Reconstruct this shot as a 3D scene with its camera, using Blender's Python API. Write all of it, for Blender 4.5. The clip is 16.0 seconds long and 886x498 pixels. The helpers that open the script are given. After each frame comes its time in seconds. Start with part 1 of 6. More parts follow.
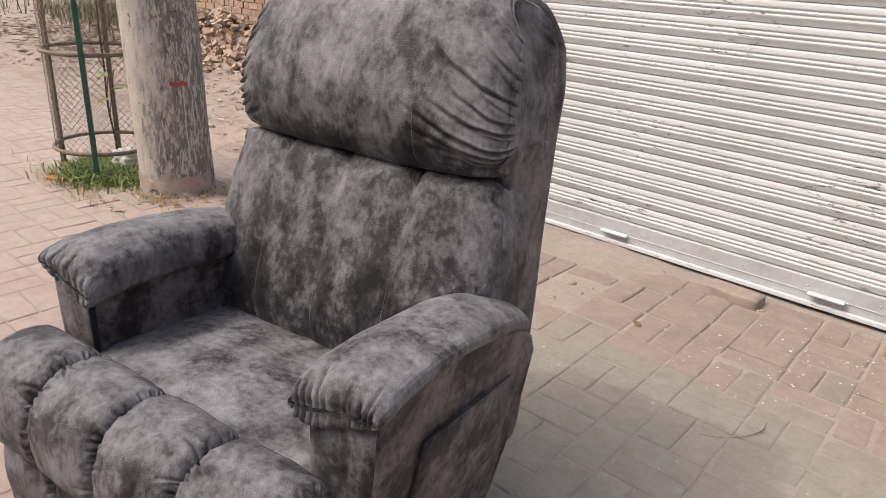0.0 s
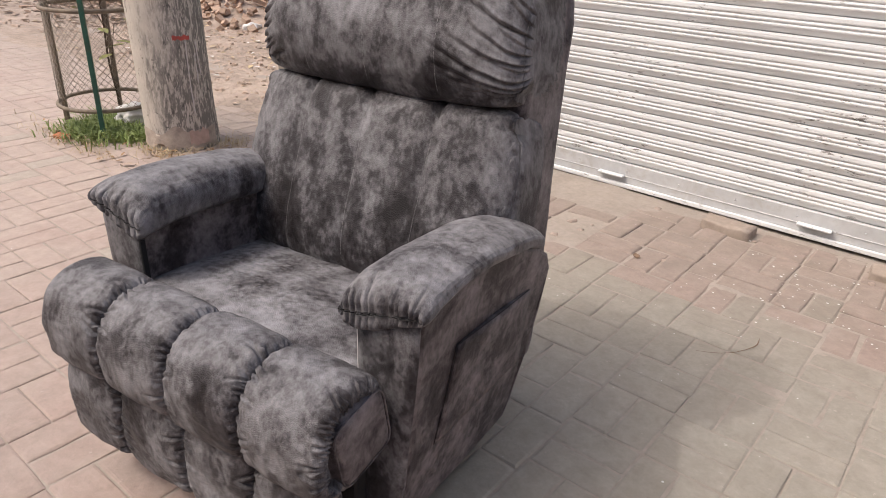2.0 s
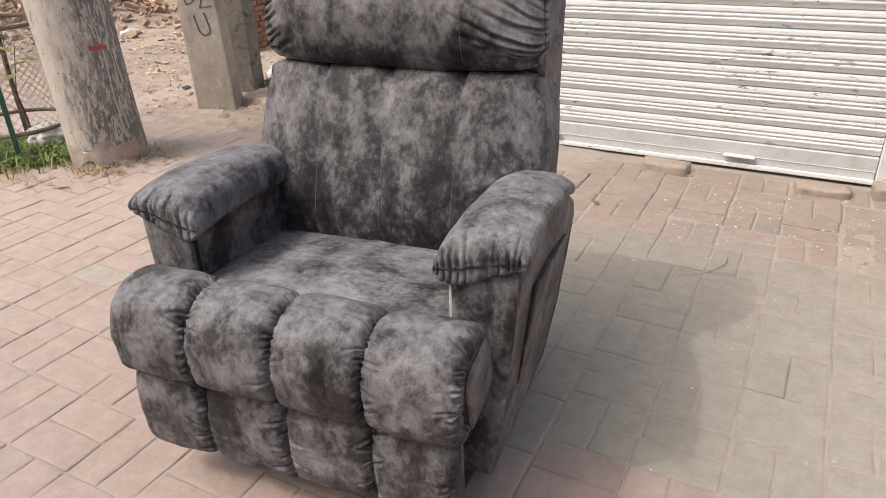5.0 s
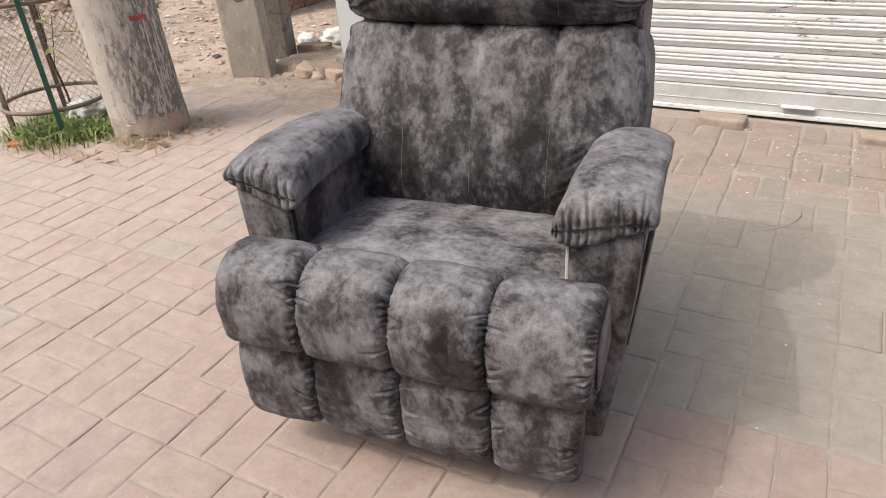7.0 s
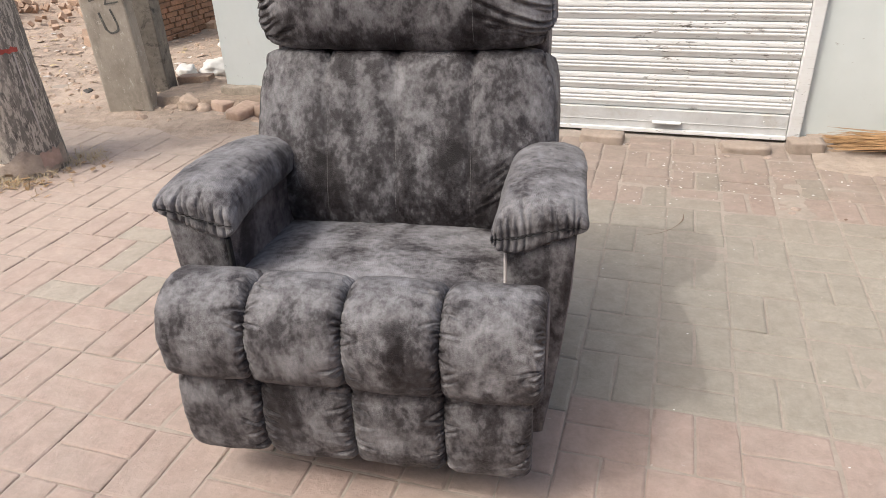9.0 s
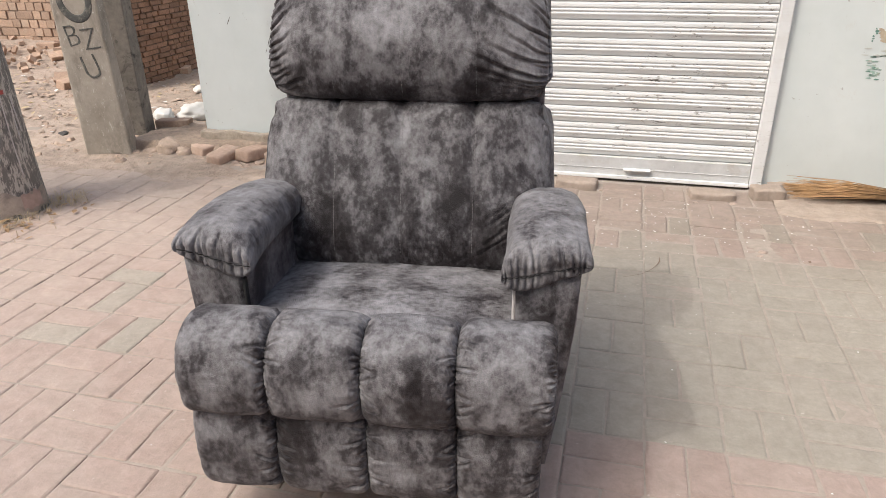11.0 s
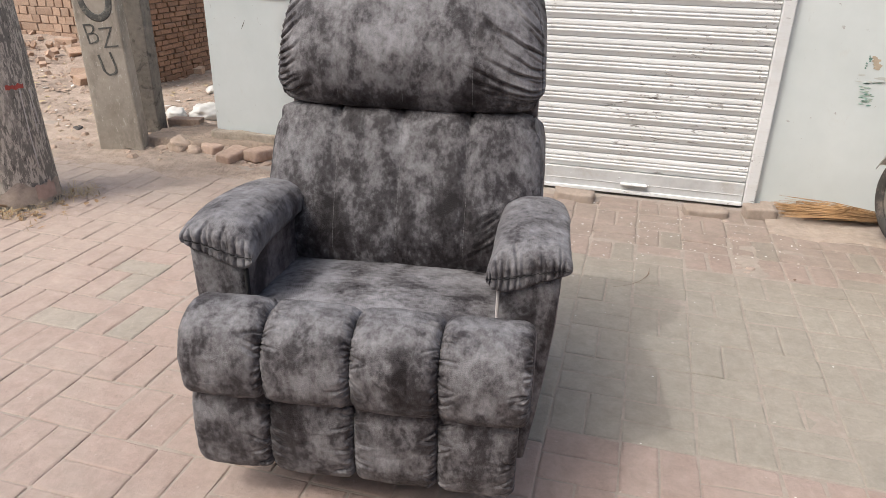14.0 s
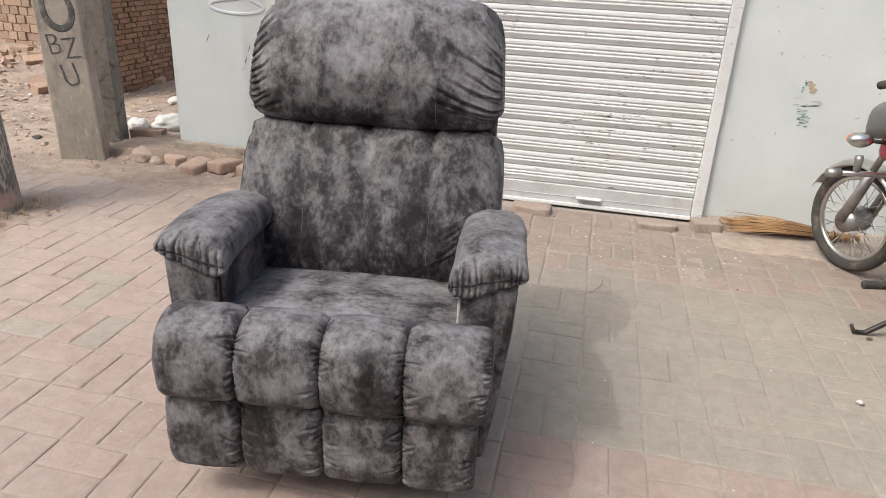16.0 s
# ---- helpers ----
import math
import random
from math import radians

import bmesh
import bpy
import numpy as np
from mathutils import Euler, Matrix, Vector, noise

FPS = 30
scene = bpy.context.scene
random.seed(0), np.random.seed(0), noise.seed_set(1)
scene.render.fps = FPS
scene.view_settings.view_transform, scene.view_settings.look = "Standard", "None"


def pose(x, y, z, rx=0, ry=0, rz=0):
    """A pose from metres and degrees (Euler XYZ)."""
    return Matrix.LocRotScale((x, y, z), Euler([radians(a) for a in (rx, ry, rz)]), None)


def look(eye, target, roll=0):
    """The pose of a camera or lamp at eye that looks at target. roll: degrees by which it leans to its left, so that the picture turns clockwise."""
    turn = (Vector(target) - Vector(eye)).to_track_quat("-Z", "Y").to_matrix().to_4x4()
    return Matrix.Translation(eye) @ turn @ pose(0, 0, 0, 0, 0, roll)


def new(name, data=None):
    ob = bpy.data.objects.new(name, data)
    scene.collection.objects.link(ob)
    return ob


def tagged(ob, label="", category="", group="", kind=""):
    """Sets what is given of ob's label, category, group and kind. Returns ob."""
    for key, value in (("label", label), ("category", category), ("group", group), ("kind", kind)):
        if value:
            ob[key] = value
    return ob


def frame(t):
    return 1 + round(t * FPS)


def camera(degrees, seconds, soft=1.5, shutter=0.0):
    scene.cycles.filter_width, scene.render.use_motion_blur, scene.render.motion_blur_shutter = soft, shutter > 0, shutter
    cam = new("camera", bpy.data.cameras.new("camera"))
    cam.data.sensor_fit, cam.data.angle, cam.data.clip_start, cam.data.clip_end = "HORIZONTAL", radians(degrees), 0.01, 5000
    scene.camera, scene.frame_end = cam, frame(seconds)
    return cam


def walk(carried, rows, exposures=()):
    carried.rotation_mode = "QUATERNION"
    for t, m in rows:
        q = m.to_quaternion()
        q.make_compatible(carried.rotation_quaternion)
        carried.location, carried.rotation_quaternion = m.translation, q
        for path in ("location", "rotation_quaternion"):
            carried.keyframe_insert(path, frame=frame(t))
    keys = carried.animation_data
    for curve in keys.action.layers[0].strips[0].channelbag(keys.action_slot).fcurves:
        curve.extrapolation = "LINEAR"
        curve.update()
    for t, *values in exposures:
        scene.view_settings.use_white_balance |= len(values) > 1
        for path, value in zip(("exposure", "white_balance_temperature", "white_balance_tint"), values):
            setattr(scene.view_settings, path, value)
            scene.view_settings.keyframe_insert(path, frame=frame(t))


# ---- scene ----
cam = camera(64.8, 16.0, soft=0.55)
PATH = [
    (0, (-0.039, 0.091, 1.312), (-1.227, 1.508, 0.549), 3.4),
    (0.5, (-0.03, 0.049, 1.299), (-1.206, 1.452, 0.493), 2.5),
    (1, (-0.014, 0.009, 1.299), (-1.199, 1.392, 0.472), 1.4),
    (1.5, (0.005, -0.036, 1.292), (-1.18, 1.321, 0.424), 1.5),
    (2, (0.001, -0.071, 1.293), (-1.129, 1.33, 0.422), 2.2),
    (2.5, (-0.021, -0.118, 1.291), (-1.094, 1.33, 0.424), 2.6),
    (3, (-0.057, -0.169, 1.29), (-1.093, 1.305, 0.421), 1.6),
    (3.5, (-0.114, -0.244, 1.292), (-1.096, 1.267, 0.424), 0.3),
    (4, (-0.157, -0.306, 1.294), (-1.09, 1.236, 0.425), -0.7),
    (4.2, (-0.175, -0.329, 1.293), (-1.087, 1.215, 0.408), -1.0),
    (6.3, (-0.364, -0.423, 1.289), (-1.189, 1.137, 0.348), -2.9),
    (6.5, (-0.388, -0.433, 1.286), (-1.224, 1.1, 0.311), -3.7),
    (7, (-0.443, -0.456, 1.283), (-1.311, 1.043, 0.284), -4.2),
    (7.5, (-0.472, -0.48, 1.29), (-1.334, 1.032, 0.303), -3.7),
    (8, (-0.496, -0.503, 1.287), (-1.26, 1.057, 0.295), -2.2),
    (8.5, (-0.514, -0.533, 1.291), (-1.147, 1.105, 0.335), -1.7),
    (9, (-0.538, -0.573, 1.297), (-1.101, 1.095, 0.348), -2.5),
    (9.2, (-0.551, -0.598, 1.3), (-1.109, 1.077, 0.36), -3.0),
    (11.3, (-0.63, -0.691, 1.33), (-1.09, 1.068, 0.496), -0.6),
    (11.5, (-0.63, -0.7, 1.331), (-1.101, 1.054, 0.494), -0.4),
    (12, (-0.625, -0.721, 1.336), (-1.105, 1.04, 0.518), -0.2),
    (12.5, (-0.614, -0.739, 1.34), (-1.112, 1.028, 0.547), 0.7),
    (13, (-0.593, -0.757, 1.346), (-1.102, 1.011, 0.562), 1.3),
    (13.5, (-0.58, -0.762, 1.35), (-1.082, 1.005, 0.559), 1.4),
    (14, (-0.566, -0.771, 1.354), (-1.047, 0.99, 0.538), 1.3),
    (14.5, (-0.56, -0.787, 1.365), (-1.023, 0.98, 0.549), 1.2),
    (15, (-0.55, -0.819, 1.382), (-1.042, 0.956, 0.602), 1.5),
    (15.5, (-0.547, -0.845, 1.388), (-0.985, 0.952, 0.626), 2.5),
    (16, (-0.551, -0.872, 1.392), (-0.926, 0.931, 0.612), 2.9),
]
walk(cam, [(t, look(eye, target, roll)) for t, eye, target, roll in PATH], exposures=[(0.0, -0.13, 6500, 10), (2.0, -0.06, 6490, 10), (4.0, -0.01, 6480, 9), (6.5, 0.07, 6430, 6), (9.0, 0.08, 6400, 6), (11.5, 0.03, 6310, 6), (16.0, -0.07, 6270, 6)])

# ---- light ----
SUN_TO = Vector((-0.60, -0.65, 1.23)).normalized()
world = bpy.data.worlds.new("sky")
scene.world = world
world.use_nodes = True
wn = world.node_tree.nodes
sky = wn.new("ShaderNodeTexSky")
sky.sky_type, sky.sun_disc = "NISHITA", False
sky.sun_elevation = math.asin(SUN_TO.z)
sky.sun_rotation = math.atan2(SUN_TO.x, SUN_TO.y)
sky.air_density, sky.dust_density, sky.ozone_density = 1.0, 7.0, 0.9
wn["Background"].inputs["Strength"].default_value = 0.262
world.node_tree.links.new(sky.outputs["Color"], wn["Background"].inputs["Color"])
sun_data = bpy.data.lights.new("sun", "SUN")
sun_data.energy, sun_data.angle, sun_data.color = 1.10, radians(0.55), (1.0, 0.967, 0.928)
sun = new("sun", sun_data)
sun.matrix_world = look(SUN_TO * 20, (0, 0, 0))
scene.view_settings.exposure = 0.0


# ---- materials ----
def material(name, rough=0.8, metal=0.0, sheen=0.0):
    m = bpy.data.materials.new(name)
    m.use_nodes = True
    b = m.node_tree.nodes["Principled BSDF"]
    b.inputs["Roughness"].default_value = rough
    b.inputs["Metallic"].default_value = metal
    b.inputs["Sheen Weight"].default_value = sheen
    return m, m.node_tree.nodes, m.node_tree.links, b


def coords(n, l, scale=(1, 1, 1), rot=(0, 0, 0), kind="Object", place=(0, 0, 0)):
    tc, mp = n.new("ShaderNodeTexCoord"), n.new("ShaderNodeMapping")
    mp.inputs["Scale"].default_value = scale
    mp.inputs["Rotation"].default_value = rot
    mp.inputs["Location"].default_value = place
    l.new(tc.outputs[kind], mp.inputs["Vector"])
    return mp.outputs["Vector"]


def noise_of(n, l, vec, scale, detail=4, rough=0.6, warp=0.0):
    t = n.new("ShaderNodeTexNoise")
    t.inputs["Scale"].default_value, t.inputs["Detail"].default_value = scale, detail
    t.inputs["Roughness"].default_value, t.inputs["Distortion"].default_value = rough, warp
    if vec is not None:
        l.new(vec, t.inputs["Vector"])
    return t.outputs["Fac"]


def ramp_of(n, l, fac, stops):
    r = n.new("ShaderNodeValToRGB")
    while len(r.color_ramp.elements) < len(stops):
        r.color_ramp.elements.new(0.5)
    for e, (p, c) in zip(r.color_ramp.elements, stops):
        e.position = p
        e.color = (*c, 1) if len(c) == 3 else c
    l.new(fac, r.inputs["Fac"])
    return r.outputs["Color"]


def mix_of(n, l, fac, a, b, mode="MIX"):
    m = n.new("ShaderNodeMix")
    m.data_type, m.blend_type = "RGBA", mode
    for sock, v in ((m.inputs["Factor"], fac), (m.inputs["A"], a), (m.inputs["B"], b)):
        if isinstance(v, (int, float)):
            sock.default_value = v
        elif isinstance(v, tuple):
            sock.default_value = (*v, 1)
        else:
            l.new(v, sock)
    return m.outputs["Result"]


def bump_of(n, l, b, height, strength, dist, after=None):
    u = n.new("ShaderNodeBump")
    u.inputs["Strength"].default_value, u.inputs["Distance"].default_value = strength, dist
    l.new(height, u.inputs["Height"])
    if after is not None:
        l.new(after, u.inputs["Normal"])
    l.new(u.outputs["Normal"], b.inputs["Normal"])
    return u.outputs["Normal"]


def math_of(n, l, op, a, b=0.5):
    m = n.new("ShaderNodeMath")
    m.operation = op
    for sock, v in ((m.inputs[0], a), (m.inputs[1], b)):
        if isinstance(v, (int, float)):
            sock.default_value = v
        else:
            l.new(v, sock)
    return m.outputs[0]


def suede(name, stretch=(1, 1, 0.60), place=(2.7, 0.4, 1.9), shift=0.0, patches=(), tint=(1, 1, 1)):
    """Marbled suede leather: soft pale clouds over a dark ground, with a fine pebbled grain.
    patches: larger areas, dyed or with light and shade painted in (centre, radii, paler or darker by)."""
    m, n, l, b = material(name, 0.6, 0, 0.05)
    b.inputs["Sheen Roughness"].default_value = 0.4
    b.inputs["Specular IOR Level"].default_value = 0.22
    v = coords(n, l, stretch, (0, 0, 0), place=place)
    zone = noise_of(n, l, v, 6.0, 2, 0.5)
    cloud = noise_of(n, l, v, 14, 7, 0.60, 0.2)
    fine = noise_of(n, l, v, 62, 6, 0.66)
    both = math_of(n, l, "ADD", math_of(n, l, "MULTIPLY", cloud, 0.48), math_of(n, l, "MULTIPLY", fine, 0.33))
    both = math_of(n, l, "ADD", both, math_of(n, l, "MULTIPLY", zone, 0.19))
    if patches:
        warp = n.new("ShaderNodeTexNoise")
        warp.inputs["Scale"].default_value, warp.inputs["Detail"].default_value = 15, 4
        l.new(coords(n, l), warp.inputs["Vector"])
        bent = n.new("ShaderNodeVectorMath")
        bent.operation = "MULTIPLY_ADD"
        bent.inputs[1].default_value = (0.085, 0.085, 0.085)
        l.new(warp.outputs["Color"], bent.inputs[0])
        l.new(coords(n, l, place=(-0.0425, -0.0425, -0.0425)), bent.inputs[2])
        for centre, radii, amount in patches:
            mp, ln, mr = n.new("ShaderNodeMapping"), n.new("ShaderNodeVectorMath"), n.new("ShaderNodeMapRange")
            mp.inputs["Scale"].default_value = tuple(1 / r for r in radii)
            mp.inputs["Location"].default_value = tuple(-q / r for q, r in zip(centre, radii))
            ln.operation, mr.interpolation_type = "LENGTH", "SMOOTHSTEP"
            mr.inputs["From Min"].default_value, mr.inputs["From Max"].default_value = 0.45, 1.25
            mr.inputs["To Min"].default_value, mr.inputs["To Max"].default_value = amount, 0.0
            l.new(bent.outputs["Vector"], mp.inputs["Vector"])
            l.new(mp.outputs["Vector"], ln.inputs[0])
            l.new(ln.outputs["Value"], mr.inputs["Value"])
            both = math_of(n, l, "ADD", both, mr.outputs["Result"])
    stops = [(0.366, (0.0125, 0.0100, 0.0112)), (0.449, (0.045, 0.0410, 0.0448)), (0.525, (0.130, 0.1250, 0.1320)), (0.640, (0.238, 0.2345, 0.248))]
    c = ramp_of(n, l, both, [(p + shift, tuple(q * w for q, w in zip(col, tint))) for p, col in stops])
    flecks = noise_of(n, l, coords(n, l), 300, 2, 0.6)
    c = mix_of(n, l, 0.12, c, mix_of(n, l, 1.0, c, ramp_of(n, l, flecks, [(0.36, (0.45, 0.45, 0.45)), (0.66, (1.55, 1.55, 1.55))]), "MULTIPLY"))
    l.new(c, b.inputs["Base Color"])
    l.new(ramp_of(n, l, both, [(0.40, (0.50, 0.50, 0.50)), (0.60, (0.70, 0.70, 0.70))]), b.inputs["Roughness"])
    vo = n.new("ShaderNodeTexVoronoi")
    vo.feature = "DISTANCE_TO_EDGE"
    vo.inputs["Scale"].default_value = 230
    l.new(coords(n, l), vo.inputs["Vector"])
    first = bump_of(n, l, b, vo.outputs["Distance"], 0.7, 0.0025)
    bump_of(n, l, b, noise_of(n, l, coords(n, l), 38, 5, 0.62), 0.45, 0.004, first)
    return m


# dyed marbling, mixed with light and shade painted into the cushion colour
BACK_DYE_SHADE = [
    # shade low on the lumbar cushion and lower channels, painted darker
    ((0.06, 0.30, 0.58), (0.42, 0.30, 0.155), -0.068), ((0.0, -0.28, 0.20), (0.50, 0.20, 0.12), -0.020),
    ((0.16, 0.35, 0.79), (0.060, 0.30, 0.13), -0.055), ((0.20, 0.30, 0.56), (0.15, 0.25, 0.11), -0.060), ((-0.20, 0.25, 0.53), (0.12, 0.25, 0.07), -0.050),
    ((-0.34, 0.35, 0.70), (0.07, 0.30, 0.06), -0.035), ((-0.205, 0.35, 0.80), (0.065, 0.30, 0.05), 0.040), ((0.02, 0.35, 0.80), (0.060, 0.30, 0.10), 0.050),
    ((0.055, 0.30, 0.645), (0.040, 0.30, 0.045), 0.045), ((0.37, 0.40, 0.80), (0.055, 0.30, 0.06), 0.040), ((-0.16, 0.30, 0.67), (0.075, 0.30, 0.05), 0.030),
    # shade under and skylight on top of the head cushion, painted into the colour
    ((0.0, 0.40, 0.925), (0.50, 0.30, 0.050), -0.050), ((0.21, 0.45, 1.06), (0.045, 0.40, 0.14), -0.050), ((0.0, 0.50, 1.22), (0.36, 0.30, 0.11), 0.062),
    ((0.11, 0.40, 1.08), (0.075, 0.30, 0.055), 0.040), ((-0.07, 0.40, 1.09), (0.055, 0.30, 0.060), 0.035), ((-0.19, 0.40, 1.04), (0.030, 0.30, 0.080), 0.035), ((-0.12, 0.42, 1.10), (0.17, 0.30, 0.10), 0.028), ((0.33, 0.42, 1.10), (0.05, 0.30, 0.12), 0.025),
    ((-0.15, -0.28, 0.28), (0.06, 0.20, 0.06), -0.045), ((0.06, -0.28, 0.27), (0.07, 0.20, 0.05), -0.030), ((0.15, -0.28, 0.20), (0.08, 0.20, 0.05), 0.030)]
# dyed marbling, plus undercurve shade and brighter tops painted into the footrest
ROLL_DYE_SHADE = [
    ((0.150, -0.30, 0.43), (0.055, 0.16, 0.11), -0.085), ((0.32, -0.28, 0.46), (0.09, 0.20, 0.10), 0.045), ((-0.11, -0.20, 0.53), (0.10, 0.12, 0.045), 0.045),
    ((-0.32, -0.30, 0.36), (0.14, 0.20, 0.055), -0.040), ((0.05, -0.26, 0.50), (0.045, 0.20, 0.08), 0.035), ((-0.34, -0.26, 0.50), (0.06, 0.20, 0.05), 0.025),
    # two low spots carry painted shade, the top one painted light
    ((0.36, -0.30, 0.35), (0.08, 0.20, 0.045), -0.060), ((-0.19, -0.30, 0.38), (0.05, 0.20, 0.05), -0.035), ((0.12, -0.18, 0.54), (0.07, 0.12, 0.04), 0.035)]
SEAT_PATCHES = [((-0.16, 0.02, 0.47), (0.05, 0.16, 0.3), 0.045), ((0.06, -0.02, 0.47), (0.13, 0.08, 0.3), 0.040), ((0.26, 0.08, 0.47), (0.07, 0.14, 0.3), -0.035), ((-0.05, 0.20, 0.47), (0.16, 0.05, 0.3), -0.025)]
FABRIC = suede("marbled_grey_suede", shift=-0.028)
FABRIC_BACK = suede("marbled_grey_suede_back", (1.0, 1, 0.72), (5.25, 1.3, 0.62), patches=BACK_DYE_SHADE)
FABRIC_ROLL = suede("marbled_grey_suede_footrest", (1, 1, 0.70), (7.9, 3.3, 4.4), shift=0.004, patches=ROLL_DYE_SHADE)
FABRIC_SEAT = suede("marbled_grey_suede_seat", (0.85, 1, 1), shift=-0.030, patches=SEAT_PATCHES)
FABRIC_SIDE = suede("marbled_grey_suede_side", (1, 0.8, 0.75), (1.7, 6.4, 3.9), tint=(1.04, 0.95, 0.93))


def plain(name, col, rough=0.6, metal=0.0, vary=0.25, scale=20, bump=0.15, dist=0.002, dirt=None):
    m, n, l, b = material(name, rough, metal)
    v = coords(n, l)
    f = noise_of(n, l, v, scale, 6, 0.65)
    g = noise_of(n, l, v, scale * 0.13, 3, 0.6)
    lo, hi = tuple(c * (1 - vary) for c in col), tuple(c * (1 + vary) for c in col)
    c = mix_of(n, l, 0.5, ramp_of(n, l, f, [(0.3, lo), (0.7, hi)]), ramp_of(n, l, g, [(0.3, lo), (0.7, hi)]))
    if dirt:
        d = noise_of(n, l, v, scale * 0.4, 8, 0.75, 0.5)
        c = mix_of(n, l, ramp_of(n, l, d, [(0.52, (0, 0, 0)), (0.66, (0.8, 0.8, 0.8))]), c, dirt)
    l.new(c, b.inputs["Base Color"])
    if bump:
        bump_of(n, l, b, f, bump, dist)
    return m


def paver_material(name, col, dust, amount):
    m, n, l, b = material(name, 0.88)
    geo, obj = n.new("ShaderNodeNewGeometry"), n.new("ShaderNodeObjectInfo")
    rnd = math_of(n, l, "FRACT", math_of(n, l, "ADD", geo.outputs["Random Per Island"], obj.outputs["Random"]), 0)
    gp = geo.outputs["Position"]
    f = noise_of(n, l, gp, 60, 6, 0.7)
    g = noise_of(n, l, gp, 2.2, 5, 0.65, 0.4)
    base = mix_of(n, l, rnd, tuple(c * 0.91 for c in col), tuple(c * 1.07 for c in col))
    base = mix_of(n, l, 1.0, base, ramp_of(n, l, f, [(0.25, (0.8, 0.8, 0.8)), (0.75, (1.2, 1.2, 1.2))]), "MULTIPLY")
    dustf = ramp_of(n, l, g, [(0.30, (amount * 0.55,) * 3), (0.72, (min(1, amount * 1.5),) * 3)])
    sep = n.new("ShaderNodeSeparateXYZ")
    l.new(gp, sep.inputs[0])
    street = n.new("ShaderNodeMapRange")
    street.inputs["From Min"].default_value, street.inputs["From Max"].default_value = 2.0, 2.55
    street.inputs["To Max"].default_value = 0.74
    l.new(sep.outputs[1], street.inputs["Value"])
    drift = math_of(n, l, "MULTIPLY", street.outputs["Result"], ramp_of(n, l, noise_of(n, l, gp, 6, 6, 0.7), [(0.35, (0.5, 0.5, 0.5)), (0.6, (1, 1, 1))]))
    c = mix_of(n, l, dustf, base, dust)
    c = mix_of(n, l, drift, c, (0.216, 0.180, 0.152))
    verge = n.new("ShaderNodeMapRange")
    verge.inputs["From Min"].default_value, verge.inputs["From Max"].default_value = -1.7, -3.4
    verge.inputs["To Max"].default_value = 0.60
    l.new(sep.outputs[0], verge.inputs["Value"])
    c = mix_of(n, l, math_of(n, l, "MULTIPLY", verge.outputs["Result"], ramp_of(n, l, g, [(0.3, (0.5, 0.5, 0.5)), (0.6, (1, 1, 1))])), c, (0.42, 0.345, 0.296))
    spots = noise_of(n, l, gp, 26, 4, 0.6)
    c = mix_of(n, l, ramp_of(n, l, spots, [(0.68, (0, 0, 0)), (0.73, (0.4, 0.4, 0.4))]), c, (0.56, 0.51, 0.45))
    dark = noise_of(n, l, gp, 9, 6, 0.7)
    c = mix_of(n, l, ramp_of(n, l, dark, [(0.60, (0, 0, 0)), (0.78, (0.35, 0.35, 0.35))]), c, (0.20, 0.17, 0.14))
    mottle = noise_of(n, l, gp, 14, 8, 0.75, 0.3)
    c = mix_of(n, l, 1.0, c, ramp_of(n, l, mottle, [(0.3, (0.84, 0.84, 0.84)), (0.7, (1.14, 1.14, 1.14))]), "MULTIPLY")
    l.new(c, b.inputs["Base Color"])
    bump_of(n, l, b, f, 0.5, 0.004, bump_of(n, l, b, mottle, 0.5, 0.008))
    return m


PAVER_RED = paver_material("red_concrete_paver", (0.300, 0.208, 0.180), (0.338, 0.279, 0.245), 0.60)
PAVER_GREY = paver_material("grey_concrete_paver", (0.262, 0.242, 0.205), (0.306, 0.272, 0.232), 0.55)
SAND = plain("joint_sand", (0.305, 0.262, 0.226), 0.95, 0, 0.2, 40, 0.6, 0.004, (0.26, 0.220, 0.188))
DIRT = plain("dry_dirt", (0.335, 0.268, 0.220), 0.95, 0, 0.4, 14, 1.0, 0.03, (0.22, 0.165, 0.13))
STONE = plain("field_stone", (0.38, 0.29, 0.23), 0.92, 0, 0.4, 25, 0.7, 0.006)
STRAW = plain("straw", (0.34, 0.205, 0.098), 0.7, 0, 0.5, 60, 0)
PLASTIC_BAG = plain("white_plastic_bag", (0.58, 0.57, 0.55), 0.35, 0, 0.1, 30, 0.4, 0.01)
GREEN_PAINT = plain("dark_green_paint", (0.018, 0.085, 0.06), 0.5, 0, 0.4, 40, 0.2, 0.001, (0.05, 0.07, 0.05))
RUST = plain("rusty_steel", (0.10, 0.075, 0.055), 0.8, 0.3, 0.5, 50, 0.4, 0.002)
GUARD_STEEL = plain("weathered_guard_steel", (0.185, 0.150, 0.115), 0.8, 0.2, 0.4, 50, 0.4, 0.002, (0.26, 0.215, 0.17))
WIRE = plain("galvanised_wire", (0.26, 0.225, 0.185), 0.65, 0.4, 0.3, 30, 0)
GRASS = plain("green_grass", (0.19, 0.245, 0.07), 0.6, 0, 0.5, 12, 0)
DRY_LEAF = plain("dry_brown_leaf", (0.30, 0.185, 0.095), 0.8, 0, 0.5, 12, 0)
DARK_LEAF = plain("dark_brown_leaf", (0.15, 0.095, 0.062), 0.8, 0, 0.4, 40, 0)
DULL_WEED = plain("dull_weed", (0.155, 0.145, 0.075), 0.8, 0, 0.5, 12, 0)
DRY_GRASS = plain("dry_grass", (0.42, 0.33, 0.20), 0.8, 0, 0.5, 12, 0)
RUBBER = plain("black_rubber", (0.042, 0.039, 0.037), 0.8, 0, 0.3, 40, 0.3, 0.002, (0.16, 0.13, 0.11))
